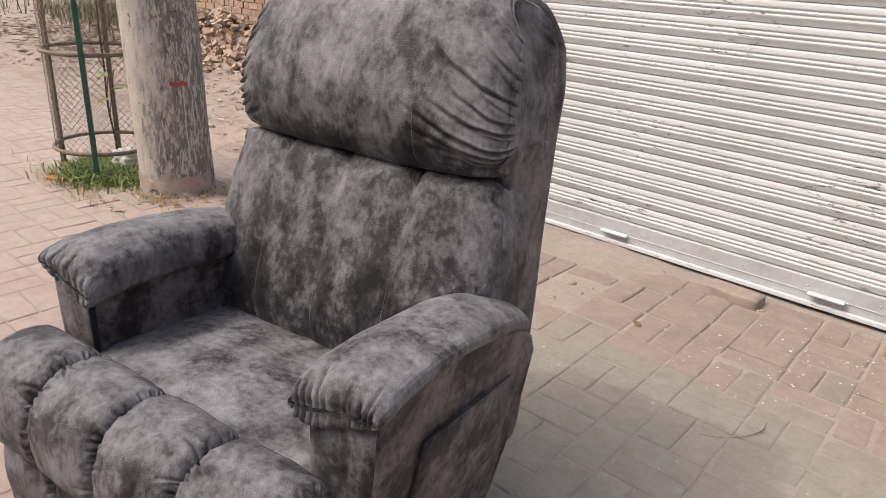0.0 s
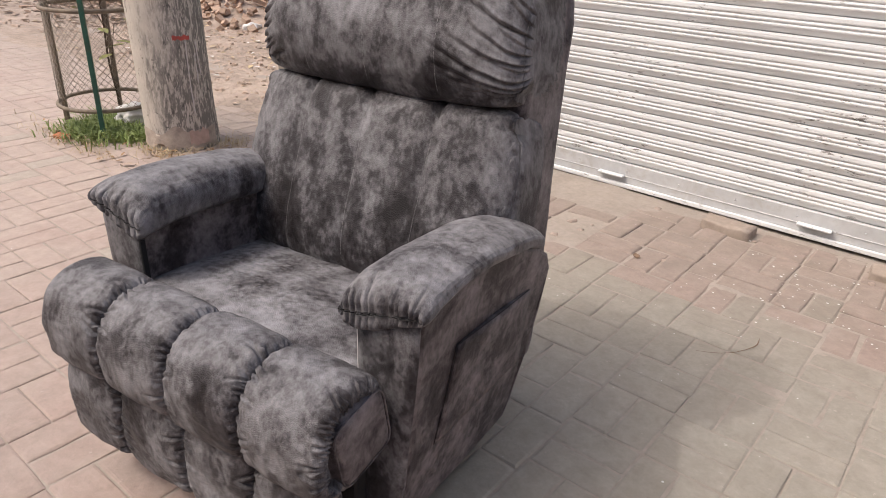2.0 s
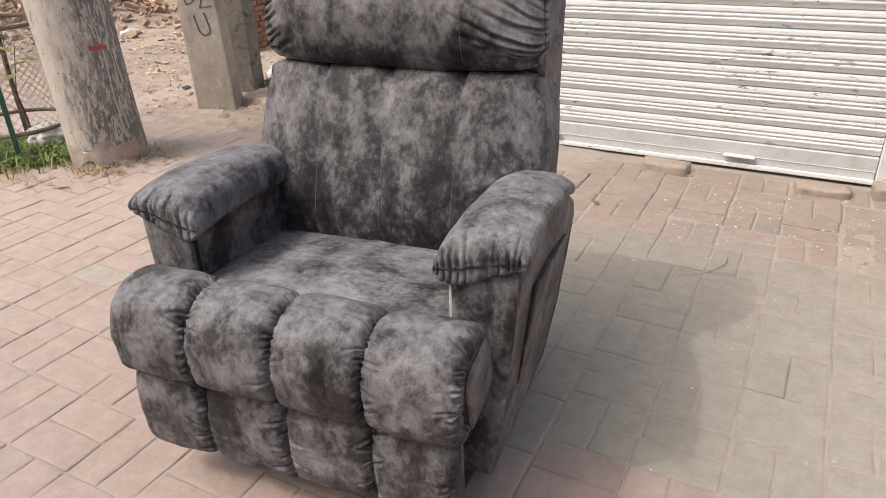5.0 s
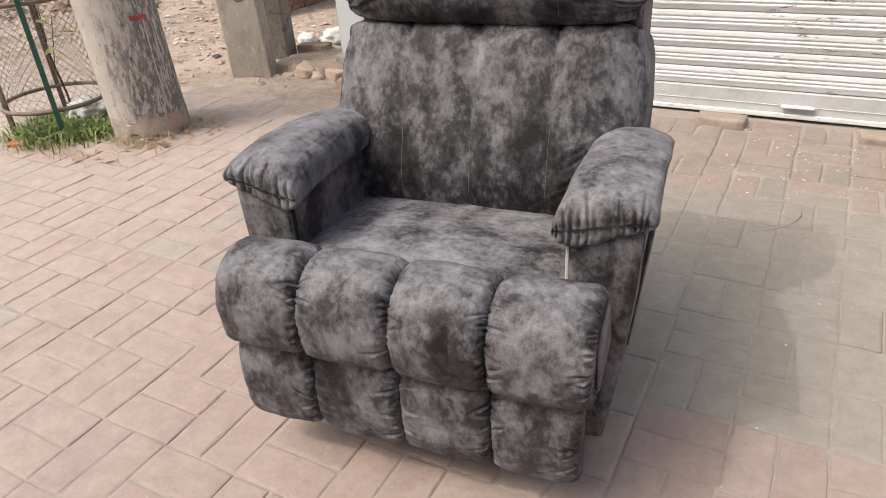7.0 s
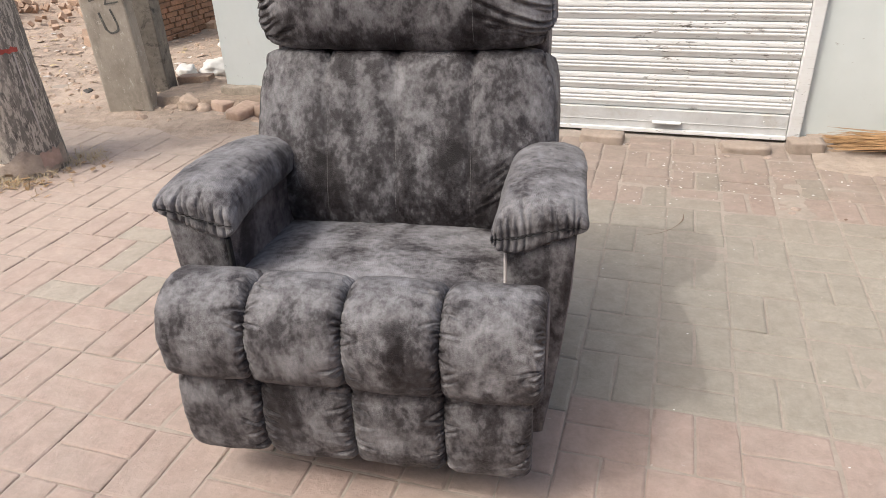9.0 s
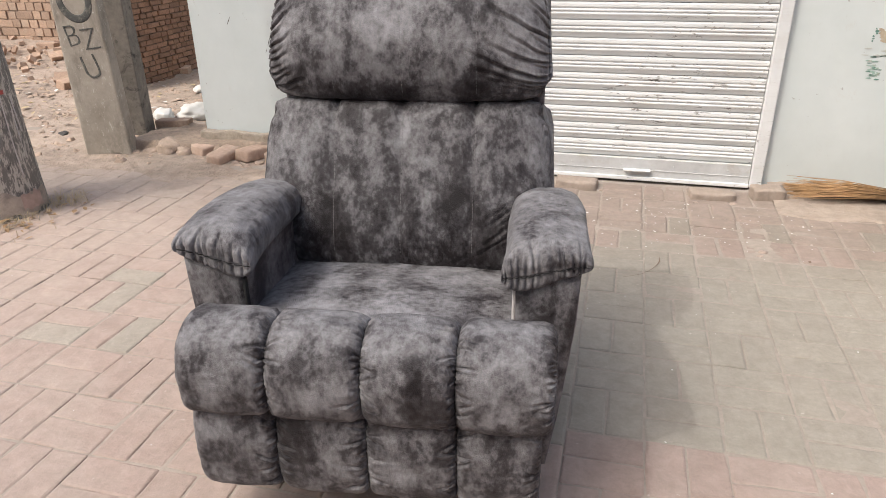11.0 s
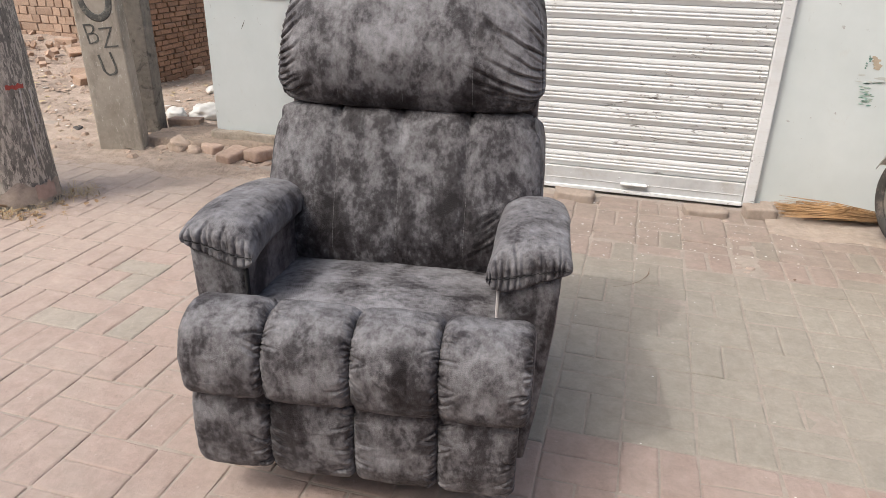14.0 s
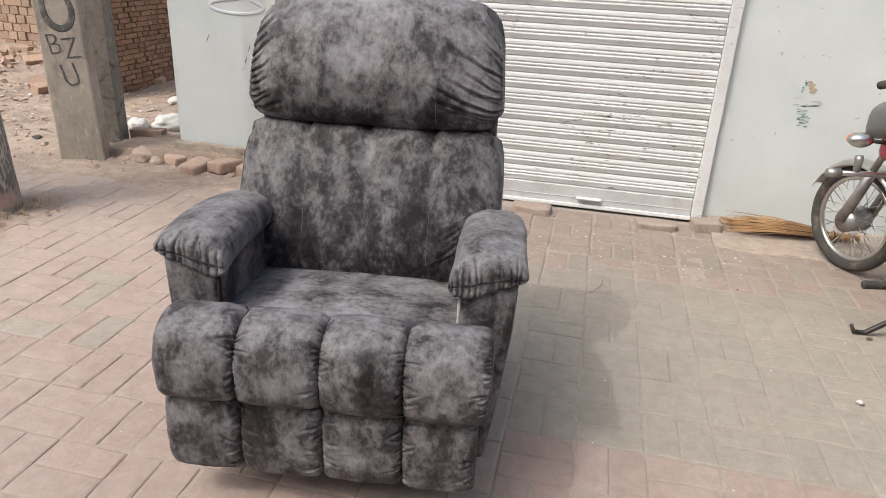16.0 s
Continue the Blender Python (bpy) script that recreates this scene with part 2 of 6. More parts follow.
CHROME = plain("dusty_chrome", (0.55, 0.54, 0.52), 0.28, 1.0, 0.15, 30, 0)
DARK_METAL = plain("dark_metal", (0.05, 0.048, 0.046), 0.5, 0.6, 0.3, 30, 0.2, 0.001, (0.12, 0.10, 0.08))
ALU = plain("cast_aluminium", (0.35, 0.34, 0.33), 0.45, 0.8, 0.25, 40, 0.3, 0.001)
RED_PAINT = plain("red_enamel", (0.33, 0.012, 0.02), 0.25, 0, 0.15, 10, 0)
ORANGE_LENS = plain("orange_lens", (0.75, 0.16, 0.02), 0.2, 0, 0.1, 10, 0)
CLEAR_LENS = plain("pale_lens", (0.75, 0.68, 0.62), 0.15, 0, 0.1, 10, 0)
SMOKE = plain("grey_plastic_shield", (0.12, 0.125, 0.125), 0.2, 0, 0.2, 10, 0)
SEAM = plain("dark_grey_cord", (0.10, 0.095, 0.098), 0.8, 0, 0.2, 60, 0)
STITCH = plain("grey_thread", (0.15, 0.145, 0.148), 0.8, 0, 0.2, 60, 0)
BLACK_CLOTH = plain("black_lining", (0.012, 0.012, 0.013), 0.9, 0, 0.3, 60, 0)
PALE_EDGE = plain("pale_lining", (0.50, 0.47, 0.47), 0.7, 0, 0.15, 60, 0)
PAINT_MARK = plain("grey_marker_paint", (0.085, 0.085, 0.080), 0.8, 0, 0.5, 60, 0, 0.002, (0.27, 0.25, 0.215))
RED_MARK = plain("red_marker_paint", (0.36, 0.07, 0.055), 0.8, 0, 0.4, 60, 0)
BLUE_MARK = plain("pale_blue_paint", (0.575, 0.61, 0.655), 0.8, 0, 0.15, 20, 0)
TEAL_PATCH = plain("teal_paint_scrap", (0.27, 0.38, 0.33), 0.8, 0, 0.6, 40, 0.3, 0.001, (0.5, 0.42, 0.33))
TEAL_DARK = plain("dark_teal_paint_scrap", (0.13, 0.235, 0.20), 0.8, 0, 0.7, 60, 0.3, 0.001, (0.42, 0.37, 0.30))
LEAF = plain("yellow_green_leaf", (0.22, 0.225, 0.06), 0.6, 0, 0.4, 20, 0)


def brick_material(name, col, mortar):
    m, n, l, b = material(name, 0.92)
    geo, obj = n.new("ShaderNodeNewGeometry"), n.new("ShaderNodeObjectInfo")
    f = noise_of(n, l, geo.outputs["Position"], 45, 6, 0.7)
    rnd = math_of(n, l, "FRACT", math_of(n, l, "ADD", geo.outputs["Random Per Island"], obj.outputs["Random"]), 0)
    base = mix_of(n, l, rnd, tuple(c * 0.78 for c in col), tuple(c * 1.18 for c in col))
    base = mix_of(n, l, 1.0, base, ramp_of(n, l, f, [(0.25, (0.72, 0.72, 0.72)), (0.75, (1.25, 1.25, 1.25))]), "MULTIPLY")
    d = noise_of(n, l, geo.outputs["Position"], 7, 6, 0.7)
    l.new(mix_of(n, l, ramp_of(n, l, d, [(0.5, (0, 0, 0)), (0.75, (0.7, 0.7, 0.7))]), base, mortar), b.inputs["Base Color"])
    bump_of(n, l, b, f, 0.5, 0.004)
    return m


BRICK_TAN = brick_material("tan_fired_brick", (0.39, 0.275, 0.205), (0.42, 0.35, 0.285))
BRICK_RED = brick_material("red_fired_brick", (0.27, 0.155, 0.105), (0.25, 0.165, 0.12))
DARK_JOINT = plain("dark_mud_joint", (0.13, 0.088, 0.066), 0.95, 0, 0.3, 40, 0.5, 0.004)
MORTAR = plain("mud_mortar", (0.27, 0.20, 0.15), 0.95, 0, 0.3, 40, 0.5, 0.004)


def wall_paint():
    m, n, l, b = material("pale_wall_paint", 0.75)
    v = coords(n, l)
    g = noise_of(n, l, v, 1.3, 5, 0.65)
    f = noise_of(n, l, v, 40, 5, 0.7)
    c = ramp_of(n, l, g, [(0.3, (0.505, 0.548, 0.546)), (0.7, (0.600, 0.638, 0.640))])
    s = noise_of(n, l, coords(n, l, (1, 1, 0.45)), 5.5, 8, 0.78, 0.6)
    c = mix_of(n, l, ramp_of(n, l, s, [(0.60, (0, 0, 0)), (0.80, (0.55, 0.55, 0.55))]), c, (0.47, 0.44, 0.40))
    scuff = noise_of(n, l, coords(n, l, (1, 1, 0.3), (0, 0.5, 0)), 14, 7, 0.8, 0.4)
    c = mix_of(n, l, ramp_of(n, l, scuff, [(0.62, (0, 0, 0)), (0.70, (0.35, 0.35, 0.35))]), c, (0.42, 0.42, 0.41))
    chips = noise_of(n, l, v, 16, 4, 0.6, 0.8)
    c = mix_of(n, l, ramp_of(n, l, chips, [(0.685, (0, 0, 0)), (0.70, (0.7, 0.7, 0.7))]), c, (0.30, 0.29, 0.275))
    l.new(c, b.inputs["Base Color"])
    bump_of(n, l, b, f, 0.12, 0.002, bump_of(n, l, b, g, 0.3, 0.01))
    return m


WALL_PAINT = wall_paint()


def shutter_paint():
    m, n, l, b = material("white_shutter_paint", 0.5)
    obj, geo = n.new("ShaderNodeObjectInfo"), n.new("ShaderNodeNewGeometry")
    gp = geo.outputs["Position"]

    def stretched(scale):
        mp = n.new("ShaderNodeMapping")
        mp.inputs["Scale"].default_value = scale
        l.new(gp, mp.inputs["Vector"])
        return mp.outputs["Vector"]

    g = noise_of(n, l, gp, 2.0, 5, 0.65)
    c = ramp_of(n, l, g, [(0.3, (0.625, 0.635, 0.642)), (0.7, (0.725, 0.735, 0.743))])
    c = mix_of(n, l, obj.outputs["Random"], mix_of(n, l, 1.0, c, (0.93, 0.93, 0.93), "MULTIPLY"), c)
    zone = ramp_of(n, l, noise_of(n, l, gp, 2.6, 3, 0.6), [(0.45, (0, 0, 0)), (0.60, (1, 1, 1))])
    chips = noise_of(n, l, stretched((1.0, 1, 5.0)), 13, 6, 0.7, 0.5)
    k = math_of(n, l, "MULTIPLY", ramp_of(n, l, chips, [(0.60, (0, 0, 0)), (0.612, (0.95, 0.95, 0.95))]), zone)
    c = mix_of(n, l, k, c, (0.12, 0.11, 0.10))
    nicks = noise_of(n, l, stretched((1, 1, 2.5)), 30, 5, 0.7, 0.5)
    sep, rub = n.new("ShaderNodeSeparateXYZ"), n.new("ShaderNodeMapRange")
    l.new(gp, sep.inputs[0])
    rub.inputs["From Min"].default_value, rub.inputs["From Max"].default_value = -0.3, 0.2
    l.new(sep.outputs[0], rub.inputs["Value"])
    worn = ramp_of(n, l, rub.outputs["Result"], [(0.40, (0, 0, 0)), (0.74, (0.10, 0.10, 0.10)), (0.756, (0, 0, 0))])
    nicks = math_of(n, l, "ADD", nicks, worn)
    c = mix_of(n, l, ramp_of(n, l, nicks, [(0.685, (0, 0, 0)), (0.70, (0.8, 0.8, 0.8))]), c, (0.20, 0.185, 0.17))
    dirt = noise_of(n, l, stretched((0.35, 1, 3.0)), 9, 8, 0.75)
    c = mix_of(n, l, ramp_of(n, l, dirt, [(0.48, (0, 0, 0)), (0.74, (0.28, 0.28, 0.28))]), c, (0.42, 0.385, 0.34))
    stain = noise_of(n, l, stretched((1, 1, 0.3)), 3.0, 7, 0.75)
    c = mix_of(n, l, ramp_of(n, l, stain, [(0.55, (0, 0, 0)), (0.78, (0.25, 0.25, 0.25))]), c, (0.45, 0.39, 0.33))
    l.new(c, b.inputs["Base Color"])
    bump_of(n, l, b, noise_of(n, l, gp, 30, 4, 0.6), 0.15, 0.002)
    return m


SHUTTER = shutter_paint()
RAIL_PAINT = plain("dusty_rail_paint", (0.49, 0.495, 0.50), 0.6, 0, 0.18, 18, 0.2, 0.001, (0.40, 0.375, 0.345))


def pole_concrete():
    m, n, l, b = material("weathered_pole_concrete", 0.9)
    v = coords(n, l)
    sep = n.new("ShaderNodeSeparateXYZ")
    l.new(v, sep.inputs[0])
    g = noise_of(n, l, v, 4, 8, 0.7)
    c = ramp_of(n, l, g, [(0.3, (0.42, 0.38, 0.335)), (0.7, (0.56, 0.515, 0.46))])
    turn = math_of(n, l, "ADD", math_of(n, l, "MULTIPLY", math_of(n, l, "ADD", sep.outputs[0], sep.outputs[1]), 0.9), noise_of(n, l, coords(n, l, (1, 1, 0.35)), 6.5, 6, 0.75, 0.4))
    band = ramp_of(n, l, turn, [(0.40, (0.12, 0.12, 0.12)), (0.56, (1, 1, 1))])
    scr = noise_of(n, l, coords(n, l, (1, 1, 0.26)), 55, 8, 0.78, 0.15)
    nick = noise_of(n, l, coords(n, l, (1, 1, 0.6)), 26, 6, 0.75, 0.4)
    k = math_of(n, l, "MULTIPLY", ramp_of(n, l, scr, [(0.46, (0, 0, 0)), (0.50, (1, 1, 1))]), band)
    c = mix_of(n, l, math_of(n, l, "MULTIPLY", band, 0.28), c, (0.26, 0.245, 0.23))
    c = mix_of(n, l, math_of(n, l, "MULTIPLY", k, 0.78), c, (0.085, 0.081, 0.078))
    c = mix_of(n, l, math_of(n, l, "MULTIPLY", ramp_of(n, l, nick, [(0.60, (0, 0, 0)), (0.63, (1, 1, 1))]), 0.75), c, (0.055, 0.052, 0.05))
    pale = noise_of(n, l, coords(n, l, (1, 1, 0.25)), 40, 7, 0.8)
    c = mix_of(n, l, ramp_of(n, l, pale, [(0.62, (0, 0, 0)), (0.66, (0.7, 0.7, 0.7))]), c, (0.46, 0.43, 0.39))
    l.new(c, b.inputs["Base Color"])
    bump_of(n, l, b, noise_of(n, l, v, 45, 6, 0.7), 0.6, 0.005)
    return m


POLE = pole_concrete()


def post_concrete():
    m, n, l, b = material("grey_green_concrete", 0.92)
    v = coords(n, l)
    g = noise_of(n, l, v, 5, 8, 0.7)
    c = ramp_of(n, l, g, [(0.3, (0.262, 0.232, 0.195)), (0.7, (0.425, 0.382, 0.332))])
    stain = noise_of(n, l, coords(n, l, (1, 1, 0.35)), 9, 8, 0.75, 0.3)
    c = mix_of(n, l, ramp_of(n, l, stain, [(0.50, (0, 0, 0)), (0.66, (0.7, 0.7, 0.7))]), c, (0.175, 0.155, 0.13))
    scrape = noise_of(n, l, coords(n, l, (1, 1, 0.4), (0, 0.4, 0)), 48, 7, 0.8, 0.3)
    c = mix_of(n, l, ramp_of(n, l, scrape, [(0.585, (0, 0, 0)), (0.63, (0.75, 0.75, 0.75))]), c, (0.56, 0.53, 0.48))
    l.new(c, b.inputs["Base Color"])
    bump_of(n, l, b, noise_of(n, l, v, 40, 6, 0.7), 0.6, 0.005)
    return m


PILLAR = post_concrete()
PILLAR_DARK = plain("mossy_concrete", (0.205, 0.183, 0.158), 0.92, 0, 0.45, 26, 0.6, 0.005, (0.022, 0.020, 0.018))


# ---- mesh helpers ----
def mesh_of(name, verts, faces, mat, smooth=True):
    me = bpy.data.meshes.new(name)
    me.from_pydata([tuple(v) for v in verts], [], faces)
    me.polygons.foreach_set("use_smooth", [smooth] * len(me.polygons))
    me.materials.append(mat)
    me.update()
    return me


def link(name, me, parent=None, label="", m=None):
    ob = new(name, me)
    if parent is not None:
        ob.parent = parent
    if m is not None:
        ob.matrix_basis = m
    if label:
        tagged(ob, label)
    return ob


def part(name, bm, mat, parent, label="", smooth=False):
    me = bpy.data.meshes.new(name)
    bm.to_mesh(me)
    bm.free()
    me.polygons.foreach_set("use_smooth", [smooth] * len(me.polygons))
    me.materials.append(mat)
    return link(name, me, parent, label)


def thing(name, label, category, m=None, group="", kind=""):
    ob = new(name)
    ob.empty_display_size = 0.1
    if m is not None:
        ob.matrix_basis = m
    return tagged(ob, label, category, group, kind)


def box_bm(x0, x1, y0, y1, z0, z1, bevel=0.0, seg=1, bm=None):
    own = bm is None
    bm = bm or bmesh.new()
    r = bmesh.ops.create_cube(bm, size=1, matrix=Matrix.Translation(((x0 + x1) / 2, (y0 + y1) / 2, (z0 + z1) / 2)) @ Matrix.Diagonal((x1 - x0, y1 - y0, z1 - z0, 1)))
    if bevel and own:
        bmesh.ops.bevel(bm, geom=bm.edges[:], offset=bevel, segments=seg, affect="EDGES", profile=0.5)
    return bm


def tube(points, radius, sides=8, closed=False):
    """Verts and faces of a tube along points; radius is a number or one for each point."""
    p = [Vector(q) for q in points]
    k = len(p)
    rad = radius if hasattr(radius, "__len__") else [radius] * k
    verts, faces = [], []
    up = None
    for i in range(k):
        if closed:
            d = p[(i + 1) % k] - p[i - 1]
        else:
            d = p[min(i + 1, k - 1)] - p[max(i - 1, 0)]
        d.normalize()
        if up is None:
            up = d.orthogonal()
        side = d.cross(up).normalized()
        up = side.cross(d).normalized()
        for j in range(sides):
            a = 2 * math.pi * j / sides
            verts.append(p[i] + (up * math.cos(a) + side * math.sin(a)) * rad[i])
    for i in range(k if closed else k - 1):
        for j in range(sides):
            a, b = i * sides + j, i * sides + (j + 1) % sides
            c, d = ((i + 1) % k) * sides + (j + 1) % sides, ((i + 1) % k) * sides + j
            faces.append((a, b, c, d))
    if not closed:
        faces.append(tuple(reversed(range(sides))))
        faces.append(tuple(range((k - 1) * sides, k * sides)))
    return verts, faces


def joined(pieces):
    verts, faces = [], []
    for v, f in pieces:
        o = len(verts)
        verts += list(v)
        faces += [tuple(i + o for i in q) for q in f]
    return verts, faces


def tube_part(name, points, radius, mat, parent, sides=8, closed=False, label=""):
    v, f = tube(points, radius, sides, closed)
    return link(name, mesh_of(name, v, f, mat), parent, label)


def circle(c, r, axis_a, axis_b, k):
    a, b = Vector(axis_a), Vector(axis_b)
    return [Vector(c) + (a * math.cos(2 * math.pi * i / k) + b * math.sin(2 * math.pi * i / k)) * r for i in range(k)]


def loft(rings, cap=True):
    k, s = len(rings[0]), len(rings)
    verts = [tuple(p) for r in rings for p in r]
    faces = [(i * k + j, i * k + (j + 1) % k, (i + 1) * k + (j + 1) % k, (i + 1) * k + j) for i in range(s - 1) for j in range(k)]
    if cap:
        faces += [tuple(reversed(range(k))), tuple(range((s - 1) * k, s * k))]
    return verts, faces


def spline(ctrl, k):
    """A closed smooth curve through the control points, k samples at even arc length."""
    c = np.array(ctrl, float)
    q = len(c)
    out = []
    for i in range(q):
        p0, p1, p2, p3 = c[i - 1], c[i], c[(i + 1) % q], c[(i + 2) % q]
        for t in np.linspace(0, 1, 24, endpoint=False):
            out.append(0.5 * (2 * p1 + (p2 - p0) * t + (2 * p0 - 5 * p1 + 4 * p2 - p3) * t * t + (3 * p1 - p0 - 3 * p2 + p3) * t ** 3))
    out = np.array(out + [out[0]])
    arc = np.r_[0, np.cumsum(np.linalg.norm(np.diff(out, axis=0), axis=1))]
    want = np.linspace(0, arc[-1], k, endpoint=False)
    return np.stack([np.interp(want, arc, out[:, i]) for i in range(2)], 1)


def normals2(c):
    d = np.roll(c, -1, 0) - np.roll(c, 1, 0)
    d /= np.linalg.norm(d, axis=1)[:, None] + 1e-9
    nrm = np.stack([d[:, 1], -d[:, 0]], 1)
    area = (c[:, 0] * np.roll(c[:, 1], -1) - np.roll(c[:, 0], -1) * c[:, 1]).sum()
    return nrm if area > 0 else -nrm


def wob(x, y, z=0.0):
    return noise.noise(Vector((x, y, z)))


# ---- recliner chair ----
# chair space: x to its own left-right, y towards its back, z up, origin on the ground
CHAIR = thing("recliner_chair", "grey marbled suede recliner armchair with channelled footrest and high padded back", "armchair", pose(-1.155, 0.747, 0, 0, 0, 7.0))


def gathers(arc, total, a, seed):
    """Depth of the short irregular tucks that run from a seam over the cushion, a metres away from that seam."""
    rr = random.Random(seed)
    d = np.zeros(len(arc))
    at = 0.0
    while at < total:
        at += rr.uniform(0.006, 0.015)
        depth, reach, slant, w = rr.uniform(0.25, 1.25), rr.uniform(0.008, 0.022) + 0.035 * (rr.random() < 0.22), rr.uniform(-0.7, 0.7), rr.uniform(0.0020, 0.0038)
        if a < reach:
            q = (arc - at - slant * a) / (w * (1 + a / reach))
            d += depth * (1 - a / reach) ** 0.8 * (np.exp(-q * q) - 0.35 * np.exp(-((q - 2.0) / 1.2) ** 2))
    return d


def channel(name, u0, u1, ctrl, ends, seed, tuck=0.006, k=430, cols=58, parent=CHAIR, mat=FABRIC, hollow=False):
    """Stuffed channel lofted across; ends are (depth, radius, tucks) of the pinch at either side."""
    base = spline(ctrl, k)
    nrm = normals2(base)
    total = float(np.linalg.norm(np.roll(base, -1, 0) - base, axis=1).sum())
    arc = np.arange(k) / k * total
    mid, half = (u0 + u1) / 2, (u1 - u0) / 2
    rings = []
    for s in np.sin(np.linspace(-math.pi / 2, math.pi / 2, cols)):
        pin, radius, amount = ends[1 if s > 0 else 0]
        a = (1 - abs(s)) * half
        deep = pin * (1 - math.sqrt(max(0.0, 1 - (1 - min(1.0, a / radius)) ** 2))) + 0.006 * s * s
        d = np.array([0.0035 * wob(j * 0.03, s * 2.2, seed * 3.3) + 0.0012 * wob(j * 0.12, s * 7, seed) for j in range(k)]) - deep
        d -= amount * tuck * gathers(arc, total, a, int(seed * 10) + (1 if s > 0 else 0))
        pts = base + nrm * d[:, None]
        near = math.exp(-a / 0.006)
        rings.append([(mid + s * half + 0.0016 * near * wob(j * 0.35, round(mid + (half if s > 0 else -half), 3) * 50), p[0], p[1]) for j, p in enumerate(pts)])
    if hollow:
        mv, mz = pts.mean(0)
        for back, g in ((-0.002, 0.985), (0.001, 0.955), (0.022, 0.93)):
            rings.append([(u1 - back, mv + (p[0] - mv) * g, mz + (p[1] - mz) * g) for p in pts])
    v, f = loft(rings)
    return link(name, mesh_of(name, v, f, mat), parent)


ROLL = [(-0.115, 0.500), (-0.135, 0.535), (-0.185, 0.553), (-0.240, 0.545), (-0.285, 0.510), (-0.308, 0.455), (-0.309, 0.400), (-0.300, 0.352), (-0.266, 0.330), (-0.19, 0.34), (-0.13, 0.38), (-0.11, 0.44)]
LOWER = [(-0.245, 0.350), (-0.268, 0.336), (-0.284, 0.275), (-0.288, 0.215), (-0.284, 0.158), (-0.270, 0.116), (-0.238, 0.106), (-0.205, 0.12), (-0.20, 0.22), (-0.21, 0.32)]
EDGES = [-0.418, -0.212, 0.0, 0.206, 0.414]
SEAM_PINCH = (0.025, 0.028, 1.0)
for i in range(4):
    left, right = (0.030, 0.030, 0.12) if i == 0 else SEAM_PINCH, (0.016, 0.016, 0.9) if i == 3 else SEAM_PINCH
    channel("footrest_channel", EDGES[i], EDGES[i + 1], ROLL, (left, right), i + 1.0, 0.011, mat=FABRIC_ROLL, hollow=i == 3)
    left, right = (0.030, 0.026, 0.10) if i == 0 else (0.022, 0.024, 1.0), (0.022, 0.024, 0.5) if i == 3 else (0.022, 0.024, 1.0)
    channel("lower_channel", EDGES[i] + (0.0 if i else 0.004), EDGES[i + 1] - (0.020 if i == 3 else 0), LOWER, (left, right), i + 11.0, 0.010, mat=FABRIC_BACK)
END_CAP = []
for q in np.linspace(0, 2 * math.pi, 40, endpoint=False):
    cv, cz = (math.copysign(abs(f(q)) ** 0.34, f(q)) for f in (math.cos, math.sin))
    END_CAP.append((-0.184 - 0.072 * cv - 0.016 * cz, 0.428 + 0.076 * cz - 0.014 * cv))
channel("footrest_end_panel", 0.355, 0.419, END_CAP, ((0.0, 0.01, 0.0), (0.007, 0.010, 0.0)), 21.0, 0.0, 90, 20, CHAIR, FABRIC_SIDE)
tube_part("piping", [(0.4155, p[0], p[1]) for p in spline([(-0.184 + (v + 0.184) * 0.965, 0.428 + (z - 0.428) * 0.965) for v, z in END_CAP], 90)], 0.0022, FABRIC_SIDE, CHAIR, 8, True, "corded seam of the footrest end")
part("footrest_board", box_bm(-0.36, 0.36, -0.215, -0.19, 0.10, 0.34, 0.004), BLACK_CLOTH, CHAIR)

# seat
def seat_mesh():
    rings = []
    for s in np.linspace(-1, 1, 41):
        u = 0.334 * s
        edge = 1 - abs(s) ** 10
        ring = []
        for a, (v, z) in enumerate(spline([(-0.14, 0.40), (-0.165, 0.445), (-0.12, 0.470), (0.0, 0.478), (0.12, 0.469), (0.24, 0.455), (0.31, 0.43), (0.30, 0.30), (0.1, 0.28), (-0.12, 0.30)], 80)):
            dz = 0.012 * (1 - s * s) + 0.004 * wob(u * 9, v * 9, 4.2) + 0.002 * wob(u * 26, v * 26, 1.2)
            ring.append((u, v, 0.36 + (z + dz - 0.36) * (0.90 + 0.10 * edge)))
        rings.append(ring)
    return loft(rings)


link("seat", mesh_of("seat", *seat_mesh(), FABRIC_SEAT), CHAIR)


# back cushion: lower part and head cushion
def half_width(z, table):
    return float(np.interp(z, [a for a, _ in table], [b for _, b in table]))


